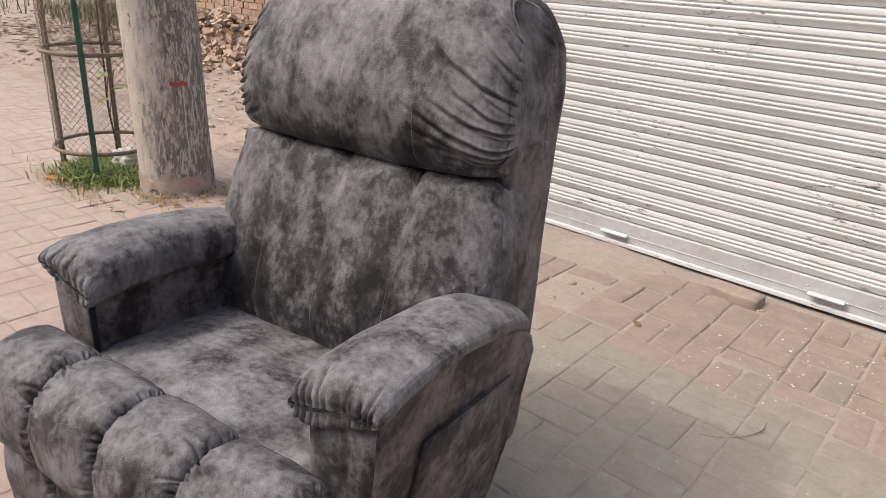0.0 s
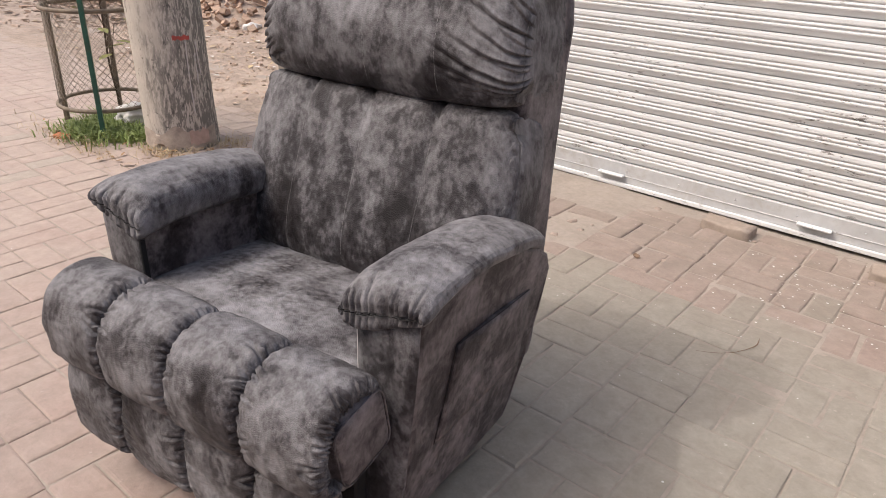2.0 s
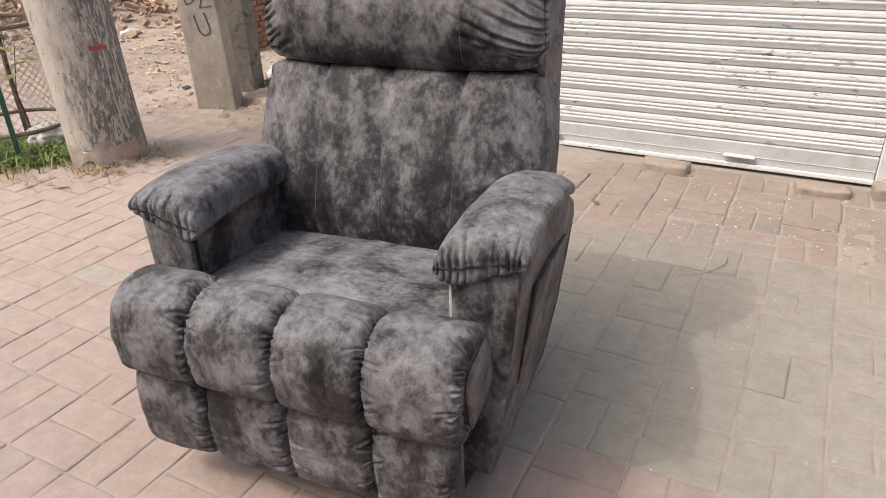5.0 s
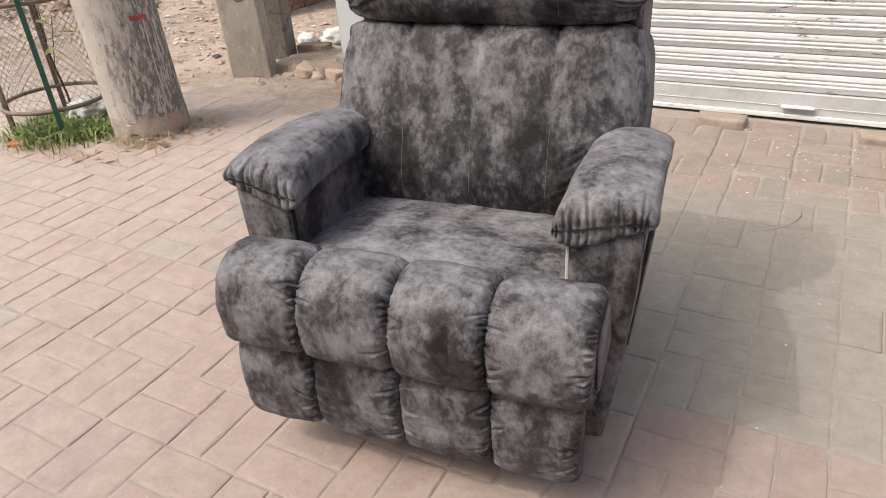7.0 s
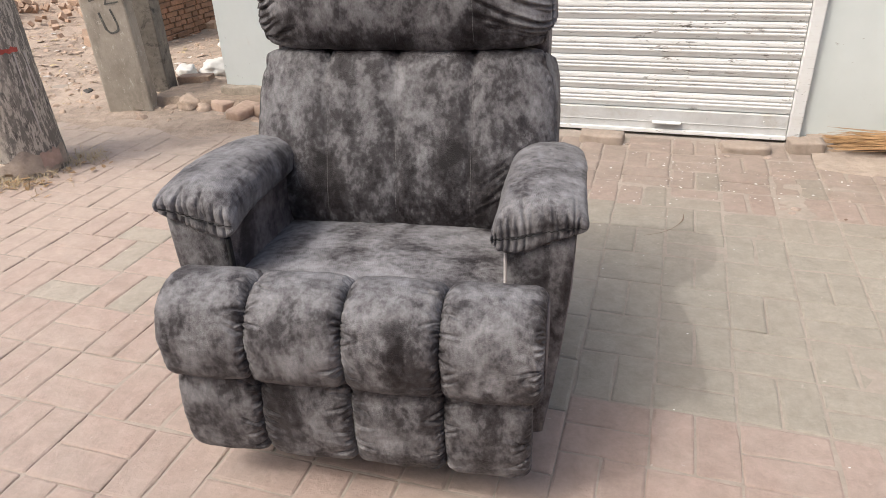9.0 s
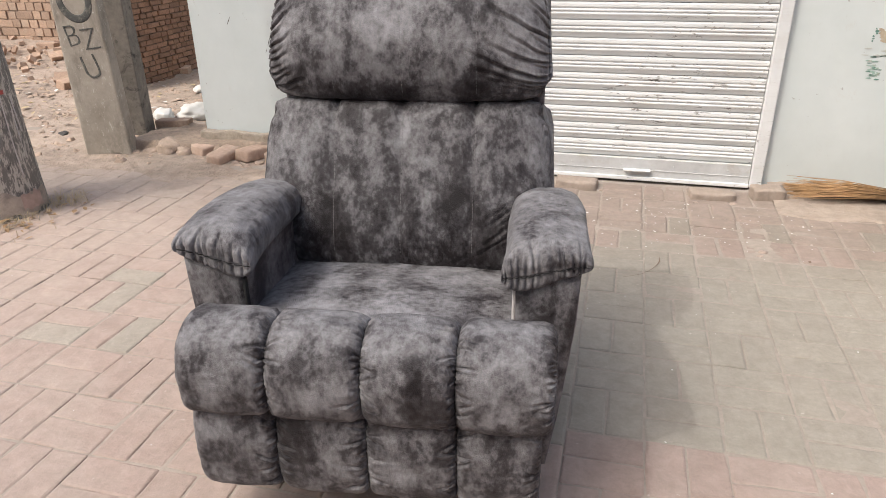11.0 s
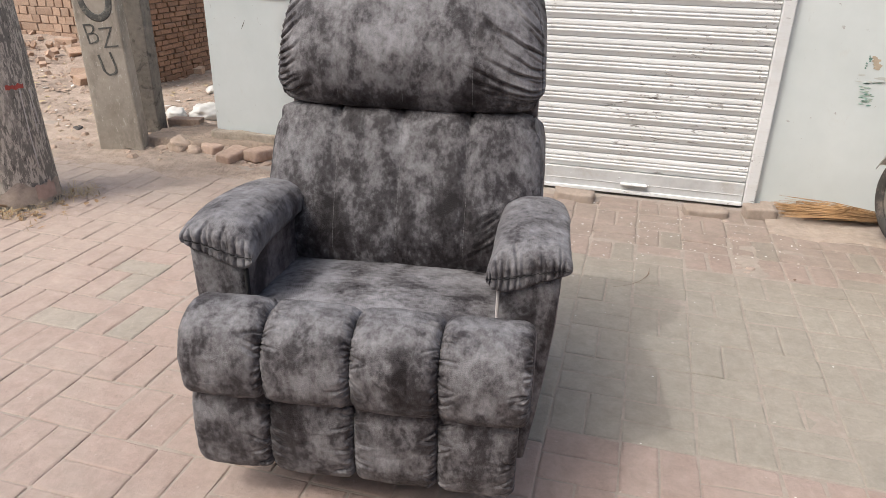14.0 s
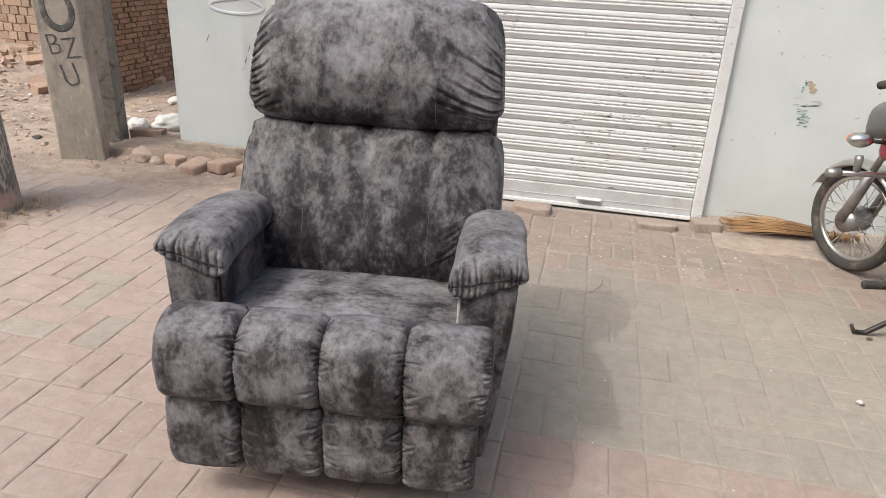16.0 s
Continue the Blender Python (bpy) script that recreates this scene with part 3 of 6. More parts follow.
def back_pad(name, ctrl, width, wrap, seams, wrinkles, k=130, cols=121, seed=0.0, groove=1.0, aside=0.0, upper=()):
    """Cushion lofted across; its front bows back and narrows towards both sides."""
    base = spline(ctrl, k)
    nrm = normals2(base)
    front = np.clip(-nrm[:, 0], 0, 1)
    edges = []
    rings = []
    for s in np.sin(np.linspace(-math.pi / 2, math.pi / 2, cols)):
        ring = []
        e = abs(s)
        for j in range(k):
            v, z = base[j]
            w = half_width(z, width)
            u = s * w + aside * e * e
            deep, power = (half_width(z, upper), half_width(z, ROUNDING)) if upper else (wrap, 6)
            d = -deep * (0.25 * e ** 3 + 0.75 * (1 - math.sqrt(max(0.0, 1 - e ** power)))) * (0.30 + 0.70 * front[j])
            for q in seams:
                d -= groove * (1 + 2.2 * max(0.0, min(1.0, (z - 0.82) / 0.06)) * (groove > 0.9)) * (0.0040 * math.exp(-((u - q) / 0.005) ** 2) + 0.0035 * math.exp(-((u - q) / 0.022) ** 2))
            d += 0.003 * wob(u * 7, z * 7, seed) + 0.0012 * wob(u * 25, z * 25, seed + 3)
            if wrinkles:
                d += wrinkles(s, z, e)
            d -= 0.006 * math.exp(-((e - 0.980) / 0.006) ** 2)
            ring.append((u, v + nrm[j, 0] * d, z + nrm[j, 1] * d))
        rings.append(ring)
        if e > 0.977 and (s > 0) not in [q[0] for q in edges] and (s > 0 or e < 0.985):
            edges.append((s > 0, [p for j, p in enumerate(ring) if front[j] > 0.45]))
    v, f = loft(rings)
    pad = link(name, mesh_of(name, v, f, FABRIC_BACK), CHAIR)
    for right, pts in edges:
        tube_part("side_seam", [(p[0] + (0.001 if right else -0.001), p[1] - 0.0005, p[2]) for p in pts[::2]], 0.0009, SEAM, pad, 5)
    return pad


LUMBAR = [(0.262, 0.45), (0.252, 0.52), (0.272, 0.61), (0.314, 0.72), (0.350, 0.82), (0.378, 0.876), (0.420, 0.902), (0.50, 0.89), (0.55, 0.84), (0.53, 0.66), (0.48, 0.44), (0.33, 0.41)]
HEAD = [(v, z if z < 1.05 else 1.05 + (z - 1.05) * 1.12) for v, z in [(0.428, 0.888), (0.390, 0.900), (0.364, 0.945), (0.353, 1.015), (0.366, 1.085), (0.405, 1.160), (0.455, 1.222), (0.525, 1.250), (0.60, 1.232), (0.64, 1.16), (0.63, 1.0), (0.56, 0.89), (0.48, 0.885)]]


HEAD_FOLDS = {1: [(0.893, 0.10, 0.020, 0.8), (0.902, 0.15, 0.040, 1.0), (0.913, 0.19, 0.058, 1.1), (0.928, 0.22, 0.068, 1.1), (0.945, 0.24, 0.100, 1.3), (0.972, 0.10, 0.050, 0.7), (0.990, 0.19, 0.075, 1.1), (1.018, 0.15, 0.085, 1.0), (1.045, 0.07, 0.05, 0.6), (1.078, 0.21, 0.095, 1.3), (1.11, 0.08, 0.06, 0.7), (1.138, 0.12, 0.09, 0.9), (1.175, 0.07, 0.06, 0.7), (1.21, 0.05, 0.04, 0.6)],
              -1: [(0.893, 0.12, 0.03, 0.7), (0.898, 0.13, 0.065, 1.0), (0.91, 0.09, 0.07, 0.9), (0.935, 0.08, 0.05, 1.0), (0.957, 0.06, 0.03, 0.7), (0.985, 0.075, 0.045, 1.1), (1.01, 0.06, 0.03, 0.8), (1.035, 0.085, 0.05, 1.0), (1.07, 0.06, 0.04, 0.8), (1.10, 0.08, 0.05, 1.1), (1.135, 0.06, 0.03, 0.8), (1.17, 0.07, 0.04, 1.0), (1.205, 0.05, 0.03, 0.7)]}


def head_wrinkles(s, z, e):
    out = 0.0
    a = (1 - e) * 0.385
    if a > 0.26:
        return out
    for z0, length, rise, depth in HEAD_FOLDS[1 if s > 0 else -1]:
        q = a / length
        if q < 1.0 and abs(z - z0) < 0.22:
            d = (z - z0 - rise * (q ** 1.25) - 0.006 * wob(q * 4, z0 * 40, 1)) / (0.0036 + 0.0040 * q)
            if abs(d) < 5:
                out += 1.5 * depth * (1 - q) ** 0.7 * (-0.0085 * math.exp(-d * d) + 0.0035 * math.exp(-((d - 2.0) / 1.1) ** 2))
    return out


LUMBAR_FOLDS = [(0.640, 0.52, 0.30, 0.8), (0.622, 0.50, 0.34, 1.2), (0.600, 0.53, 0.38, 1.0), (0.580, 0.46, 0.34, 1.1), (0.556, 0.40, 0.30, 0.8)]


def pulled_folds(s, z, e):
    """Creases fanning out from where the arm presses on the cushion."""
    if s < 0 or e > 0.9:
        return 0.0
    total = 0.0
    for z0, start, slope, depth in LUMBAR_FOLDS:
        reach = max(0.0, min(1.0, (e - start) / 0.15)) * max(0.0, min(1.0, (0.90 - e) / 0.06))
        d = z - z0 - slope * (e - 0.68) - 0.004 * wob(e * 9, z0 * 40)
        total += depth * reach * (0.55 * math.exp(-((d - 0.010) / 0.007) ** 2) - math.exp(-(d / 0.0042) ** 2))
    return 0.0065 * total


def lumbar_wrinkles(s, z, e):
    side = 1.2 * math.exp(-((e - 0.958) / 0.036) ** 2) if e < 0.975 else 0.3
    low = max(0.0, 1 - abs(z - 0.55) / 0.12) * max(0.0, e - 0.45)
    return pulled_folds(s, z, e) + 0.009 * side * (-max(0.0, math.sin(z * 190 - 9 * side + 5 * wob(z * 9, s))) ** 4 * (0.6 + wob(z * 14, s, 9)) + 0.5 * wob(z * 30, s, 4)) + 0.016 * low * (0.4 - max(0.0, math.sin(z * 95 - e * 16 + 2 * wob(z * 12, e * 4))) ** 3)


ROUNDING = [(0.90, 6.0), (1.05, 5.5), (1.25, 5.0)]
HEAD_WRAP = [(0.90, 0.080), (1.0, 0.090), (1.1, 0.100), (1.2, 0.100), (1.28, 0.09)]
LUMBAR_WIDTH = [(0.42, 0.39), (0.55, 0.418), (0.70, 0.420), (0.80, 0.414), (0.86, 0.402), (0.89, 0.388), (0.92, 0.37)]
HEAD_WIDTH = [(0.87, 0.365), (0.93, 0.396), (1.05, 0.389), (1.14, 0.383), (1.21, 0.369), (1.25, 0.349), (1.285, 0.308)]
back_pad("back_cushion", LUMBAR, LUMBAR_WIDTH, 0.095, (-0.205, -0.015, 0.185), lumbar_wrinkles, k=220, seed=1.0, aside=-0.012)
back_pad("head_cushion", HEAD, HEAD_WIDTH, 0.095, (-0.205, -0.015, 0.185), head_wrinkles, k=420, cols=151, seed=5.0, groove=0.4, aside=-0.006, upper=HEAD_WRAP)


def stitch_line(u, z0, z1, ctrl, table, groove, seed, upper=()):
    """Short threads lying in the seam furrow of a back cushion."""
    c = spline(ctrl, 600)
    nn = normals2(c)
    ok = nn[:, 0] < -0.1
    c, nn = c[ok], nn[ok]
    order = np.argsort(c[:, 1])
    c, nn = c[order], nn[order]

    def at(z):
        v = float(np.interp(z, c[:, 1], c[:, 0]))
        nv, nz = float(np.interp(z, c[:, 1], nn[:, 0])), float(np.interp(z, c[:, 1], nn[:, 1]))
        x = u + 0.0045
        e = abs(x) / half_width(z, table)
        deep, power = (half_width(z, upper), half_width(z, ROUNDING)) if upper else (0.095, 6)
        d = -deep * (0.25 * e ** 3 + 0.75 * (1 - math.sqrt(1 - e ** power))) * (0.30 + 0.70 * max(0.0, -nv))
        d -= groove * (1 + 2.2 * max(0.0, min(1.0, (z - 0.82) / 0.06)) * (groove > 0.9)) * (0.0040 * math.exp(-0.81) + 0.0035 * math.exp(-0.042))
        d += 0.003 * wob(x * 7, z * 7, seed) + 0.0012 * wob(x * 25, z * 25, seed + 3) + 0.0005
        return (x, v + nv * d, z + nz * d)

    pieces = []
    z = z0
    while z < z1:
        pieces.append(tube([at(z), at(z + 0.0035), at(z + 0.007)], 0.0006, 4))
        z += 0.0098
    link("stitching", mesh_of("stitching", *joined(pieces), STITCH), CHAIR, "pale grey stitch line")


for u in (-0.205, -0.015, 0.185):
    stitch_line(u, 0.50, 0.86, LUMBAR, LUMBAR_WIDTH, 1.0, 1.0)
    stitch_line(u, 0.92, 1.20, HEAD, HEAD_WIDTH, 0.4, 5.0, HEAD_WRAP)

# upholstered shell behind the cushions
SHELL = [(0.56, 1.225), (0.61, 1.250), (0.665, 1.243), (0.702, 1.205), (0.716, 1.13), (0.702, 1.03), (0.688, 0.92), (0.677, 0.74), (0.668, 0.48), (0.64, 0.17), (0.55, 0.155), (0.46, 0.17), (0.458, 0.40), (0.455, 0.660), (0.452, 0.85), (0.462, 0.90), (0.468, 0.99), (0.50, 1.11)]


def shell_mesh():
    c = spline(SHELL, 140)
    nrm = normals2(c)
    rings = []
    for u, inset in ((-0.372, 0.022), (-0.371, 0.010), (-0.366, 0.003), (-0.355, 0.0), (-0.2, 0.0), (0, 0.0), (0.2, 0.0), (0.355, 0.0), (0.366, 0.003), (0.371, 0.010), (0.372, 0.022)):
        rings.append([(u * float(np.interp(p[1], [0.9, 1.05, 1.15, 1.25], [1, 1, 0.955, 0.84])) + 0.002 * wob(p[0] * 6, p[1] * 6, u * 9), *(p - q * inset)) for p, q in zip(c, nrm)])
    return loft(rings)


link("back_shell", mesh_of("back_shell", *shell_mesh(), FABRIC_SIDE), CHAIR, "taut suede outer back panel")

# arms
def arm_panel(side):
    outline = [(-0.078, 0.085), (-0.080, 0.30), (-0.082, 0.50), (-0.080, 0.630), (0.05, 0.665), (0.16, 0.66), (0.30, 0.635), (0.405, 0.598), (0.470, 0.558), (0.492, 0.515), (0.480, 0.40), (0.450, 0.26), (0.425, 0.13), (0.405, 0.085), (0.2, 0.080)]
    c = np.array(outline)
    mid = c.mean(0)
    rings = []
    for w, g in ((0.0, 0.97), (0.02, 1.0), (0.5, 1.0), (0.93, 1.0), (0.975, 0.992), (1.0, 0.965)):
        ring = []
        for v, z in c:
            out = float(np.interp(z, [0.08, 0.25, 0.5, 0.62], [0.412, 0.437, 0.462, 0.466]))
            p = mid + (np.array((v, z)) - mid) * g
            ring.append((side * (0.320 + (out - 0.320) * w), p[0], p[1]))
        rings.append(ring if side > 0 else ring[::-1])
    v, f = loft(rings)
    return link("arm_panel", mesh_of("arm_panel", v, f, FABRIC_SIDE, False), CHAIR)


def arm_pad(side, seed):
    """Pillow pad: its domed front closes on a gathered seam, with long tucks above it and short ones below."""
    rr = random.Random(seed)
    k, F, over, below = 210, -0.108, 0.075, 0.026
    pleats, x0 = [], -0.97
    while x0 < 0.96:
        reach = rr.uniform(0.040, 0.070) if rr.random() < 0.4 else rr.uniform(0.014, 0.030)
        pleats.append((x0, rr.uniform(0.5, 1.2), rr.uniform(0.022, 0.040), reach, rr.uniform(-4.0, 3.5)))
        x0 += rr.uniform(0.07, 0.25)

    def tucks(x, a, short):
        return sum(dep * math.exp(-((x - xc - sl * a) / (wd * (1 + 10 * a))) ** 2) * max(0.0, 1 - a / (ln * short)) ** 0.7 for xc, dep, wd, ln, sl in pleats if a < ln * short)

    stations = [(F + a, 1.0) for a in [0.0002, 0.0008, 0.0018, 0.0032, 0.005, 0.0072, 0.010, 0.0132, 0.017, 0.021, 0.0255, 0.0305] + list(np.linspace(0.036, 0.10, 16)) + list(np.linspace(0.108, 0.512, 36))]
    stations += [(0.40 + 0.062 * math.sin(q), max(0.03, math.cos(q)) ** 0.6) for q in np.linspace(0.1, math.pi / 2, 10)]
    rings = []
    for v, tail in stations:
        a = v - F
        top = float(np.interp(v, [-0.13, -0.05, 0.05, 0.15, 0.26, 0.36, 0.43, 0.47], [0.692, 0.703, 0.708, 0.704, 0.694, 0.672, 0.640, 0.60]))
        out_low = float(np.interp(v, [-0.12, -0.05, 0.04, 0.16, 0.35, 0.46], [0.628, 0.638, 0.652, 0.648, 0.612, 0.57]))
        in_low = float(np.interp(v, [-0.10, 0.0, 0.2, 0.45], [0.570, 0.582, 0.583, 0.565]))
        rise = math.sin(math.acos(max(0.0, 1 - a / over))) ** 0.9
        drop = math.sin(math.acos(max(0.0, 1 - a / below)))
        wide = (0.985 + (0.060 if side > 0 else 0.030) * math.exp(-((a - 0.022) / 0.030) ** 2)) * tail
        ring = []
        snub = 0.16 * math.exp(-(a / 0.014)) if side < 0 else 0.04 * math.exp(-(a / 0.010))
        for j in range(k):
            ang = 2 * math.pi * j / k
            x, y = math.cos(ang), math.sin(ang)
            x = math.copysign(abs(x) ** 0.80, x) * (1 - snub * (x > 0) * abs(x))
            y = math.copysign(abs(y) ** (0.95 if y > 0 else 0.6), y)
            mixed = 0.5 - 0.5 * x
            low = out_low + (in_low - out_low) * mixed * mixed * (3 - 2 * mixed)
            zc = low + (top - low) * 0.45
            w = 0.0965 - 0.010 * max(0.0, (v - 0.2) / 0.25)
            z = zc + y * ((top - zc) if y > 0 else (zc - low)) * tail
            g = 0.0030 * wob(x * 2.2 + seed, y * 2.2, v * 8) + 0.0012 * wob(x * 7, y * 7 + seed, v * 30)
            vv = v
            if a < 0.12 and tail == 1.0:
                line = low + (top - low) * (0.38 + 0.03 * wob(x * 2.5, seed))
                z = line + (z - line) * (rise if z > line else drop)
                p = min(1.2, tucks(x, a, 1.0 if y > 0 else 0.55))
                face = math.exp(-(a / 0.045) ** 2)
                vv += 0.0095 * p * face + 0.006 * math.exp(-(a / 0.0035) ** 2) - 0.003 * math.exp(-((a - 0.014) / 0.010) ** 2) * (1 - min(1.0, p))
                z -= (0.0085 * p * (1 - 0.5 * face)) if y > 0 else 0.0
                g *= min(1.0, a / 0.03)
            ring.append((side * ((0.388 if side > 0 else 0.389) + x * (w * wide + g)), vv, z + y * g))
        rings.append(ring if side < 0 else ring[::-1])
    seam = [((p[0] + q[0]) / 2, p[1] - 0.0012, (p[2] + q[2]) / 2) for p, q in zip(rings[0][2:k // 2 - 1], rings[0][-3:k // 2:-1])]
    v, f = loft(rings)
    pad = link("arm_pad", mesh_of("arm_pad", v, f, FABRIC), CHAIR)
    tube_part("pad_seam", seam, 0.0008, BLACK_CLOTH, pad, 5)
    return pad


def arm_front(side):
    bm = bmesh.new()
    rows = 12
    verts = []
    for i in range(rows):
        z = 0.088 + (0.625 - 0.088) * i / (rows - 1)
        out = float(np.interp(z, [0.08, 0.25, 0.5, 0.62], [0.412, 0.437, 0.462, 0.466])) - 0.003
        for q in np.linspace(0, 1, 9):
            u = 0.322 + (out - 0.322) * q
            bulge = 0.006 * (1 - (2 * q - 1) ** 6)
            verts.append((side * u, -0.082 - bulge, z))
    faces = [(i * 9 + j, i * 9 + j + 1, (i + 1) * 9 + j + 1, (i + 1) * 9 + j) for i in range(rows - 1) for j in range(8)]
    n0 = len(verts)
    verts += [(x, -0.070, z) for x, y, z in verts]
    faces += [tuple(reversed([q + n0 for q in f])) for f in faces[:]]
    rim = list(range(9)) + [i * 9 + 8 for i in range(1, rows)] + [(rows - 1) * 9 + j for j in range(7, -1, -1)] + [i * 9 for i in range(rows - 2, 0, -1)]
    faces += [(rim[q], rim[q - 1], rim[q - 1] + n0, rim[q] + n0) for q in range(len(rim))]
    bm.free()
    link("arm_front_panel", mesh_of("arm_front_panel", verts, faces, FABRIC_ROLL), CHAIR)


for side in (1, -1):
    arm_panel(side)
    arm_front(side)
    arm_pad(side, 1.7 if side > 0 else 4.1)


def side_pocket(side):
    """Flat pocket sewn on the outside of the arm, with its open top edge."""
    rows, cols = 14, 14
    verts = []
    for i in range(rows):
        for j in range(cols):
            a, b = i / (rows - 1), j / (cols - 1)
            v = (0.020 + (0.062 - 0.020) * a) * (1 - b) + (0.40 + (0.385 - 0.40) * a) * b
            z = 0.28 + ((0.515 - 0.02 * b) - 0.28) * a
            out = float(np.interp(z, [0.08, 0.25, 0.5, 0.62], [0.412, 0.437, 0.462, 0.466]))
            swell = 0.0025 + 0.002 * a * math.sin(math.pi * b)
            verts.append((side * (out + swell), v, z))
    faces = [(i * cols + j, i * cols + j + 1, (i + 1) * cols + j + 1, (i + 1) * cols + j) for i in range(rows - 1) for j in range(cols - 1)]
    n0 = len(verts)
    verts += [(x - side * 0.014, y, z) for x, y, z in verts[:n0]]
    faces += [tuple(reversed([q + n0 for q in f])) for f in faces[:]]
    rim = [j for j in range(cols)] + [i * cols + cols - 1 for i in range(1, rows)] + [(rows - 1) * cols + j for j in range(cols - 2, -1, -1)] + [i * cols for i in range(rows - 2, 0, -1)]
    faces += [(rim[q], rim[q - 1], rim[q - 1] + n0, rim[q] + n0) for q in range(len(rim))]
    pocket = link("side_pocket", mesh_of("side_pocket", verts, faces, FABRIC_SIDE), CHAIR, "suede magazine pocket on the arm")
    top = [verts[(rows - 1) * cols + j] for j in range(cols)]
    tube_part("pocket_opening", [(x - side * 0.004, y, z + 0.0008) for x, y, z in top], 0.0009, BLACK_CLOTH, pocket, 6)
    tube_part("pocket_seam", [(verts[i * cols][0] - side * 0.003, verts[i * cols][1] - 0.002, verts[i * cols][2]) for i in range(rows)], 0.0008, BLACK_CLOTH, pocket, 6)


side_pocket(1)
part("lining_edge", box_bm(0.3135, 0.3215, -0.0760, -0.062, 0.44, 0.585, 0.002), PALE_EDGE, CHAIR, "pale lining edge beside the seat")
part("zip_gap", box_bm(-0.3215, -0.3135, -0.0925, -0.078, 0.40, 0.580, 0.002), BLACK_CLOTH, CHAIR, "black zip gap beside the seat")
part("base_frame", box_bm(-0.34, 0.34, -0.12, 0.46, 0.0, 0.30, 0.006), BLACK_CLOTH, CHAIR, "black lined base frame")

# ---- ground ----
# sand bed with low drifts over the blocks
def bed_height(x, y):
    fill = max(0.0, min(1.0, (x + 1.1) / 0.6)) * max(0.0, min(1.0, (y - 0.5) / 0.5)) * max(0.0, min(1.0, (2.45 - y) / 0.2))
    z = min(-0.0024 + 0.0006 * fill, -0.0035 + 0.0010 * fill + 0.0024 * wob(x * 2.3, y * 2.3, 6) + 0.0026 * wob(x * 11, y * 11, 2))
    for cx, cy, sx, sy, h in ((-1.62, 3.16, 0.42, 0.20, 0.012), (-1.38, 2.56, 0.09, 0.16, 0.006), (0.03, 2.44, 0.05, 0.10, 0.011), (-2.6, 3.0, 0.5, 0.14, 0.010), (0.15, 2.62, 0.22, 0.07, 0.007), (0.55, 2.86, 0.5, 0.07, 0.008), (-0.35, 3.14, 0.4, 0.05, 0.006), (-0.6, 2.52, 0.2, 0.05, 0.005)):
        z += h * math.exp(-((x - cx) / sx) ** 2 - ((y - cy) / sy) ** 2) * (1 + 0.9 * wob(x * 9, y * 9, 4) + 0.5 * wob(x * 25, y * 25, 7))
    return z - 0.014 * max(0.0, min(1.0, (y - 3.225) / 0.03)) * (-2.5 < x < 0.08)


def bed_mesh():
    xs = np.r_[np.linspace(-40, -4.2, 12), np.linspace(-4.1, 2.4, 260), np.linspace(2.6, 40, 12)]
    ys = np.r_[np.linspace(-40, -0.5, 12), np.linspace(-0.4, 3.6, 130)]
    verts = [(x, y, bed_height(x, y)) for y in ys for x in xs]
    k = len(xs)
    return verts, [(j * k + i, j * k + i + 1, (j + 1) * k + i + 1, (j + 1) * k + i) for j in range(len(ys) - 1) for i in range(k - 1)]


tagged(link("pavement", mesh_of("pavement", *bed_mesh(), SAND)), "dusty sand bed under the paving blocks", "ground", kind="structure")


def lot_height(x, y):
    rise = max(0.0, min(1.0, (y - 2.75) / 0.6))
    back = max(0.0, min(1.0, (y - 4.0) / 3))
    creep = max(0.0, min(1.0, (y - 2.15) / 0.7))
    edge = -0.022 + 0.026 * creep + 0.010 * wob(x * 1.8, y * 1.8, 2)
    z = rise * (0.02 + 0.05 * wob(x * 0.7, y * 0.7, 3) + 0.03 * wob(x * 2.6, y * 2.6, 8) + 0.014 * wob(x * 9, y * 9, 1)) + back * 0.10 * (0.5 + wob(x * 0.5, y * 0.5, 5))
    return z + edge * (1 - rise)


def lot_mesh():
    xs = np.r_[np.linspace(-60, -14, 12), np.linspace(-13.5, -2.2, 200)]
    ys = np.r_[np.linspace(2.0, 9, 140), np.linspace(9.6, 60, 12)]
    verts = [(x, y, lot_height(x, y)) for y in ys for x in xs]
    k = len(xs)
    faces = [(j * k + i, j * k + i + 1, (j + 1) * k + i + 1, (j + 1) * k + i) for j in range(len(ys) - 1) for i in range(k - 1)]
    return verts, faces


tagged(link("ground", mesh_of("ground", *lot_mesh(), DIRT)), "dusty bare earth of the vacant lot", "ground", kind="structure")

# ---- unseen walls added behind the camera: block low sky, bounce light ----
LIGHT_WALL = plain("plastered_house_front", (0.52, 0.46, 0.40), 0.9, 0, 0.25, 3, 0.2, 0.01)
for name, x0, x1, y0, y1, h in (("wall_street_south", -16, 10, -9.5, -8.5, 8.0), ("wall_street_east", 9, 10, -8.5, 8.0, 6.0)):
    part(name, box_bm(x0, x1, y0, y1, -0.1, h), LIGHT_WALL, None)
    tagged(bpy.data.objects[name], "plain unseen walls added to block low sky and bounce light", "wall", kind="structure")

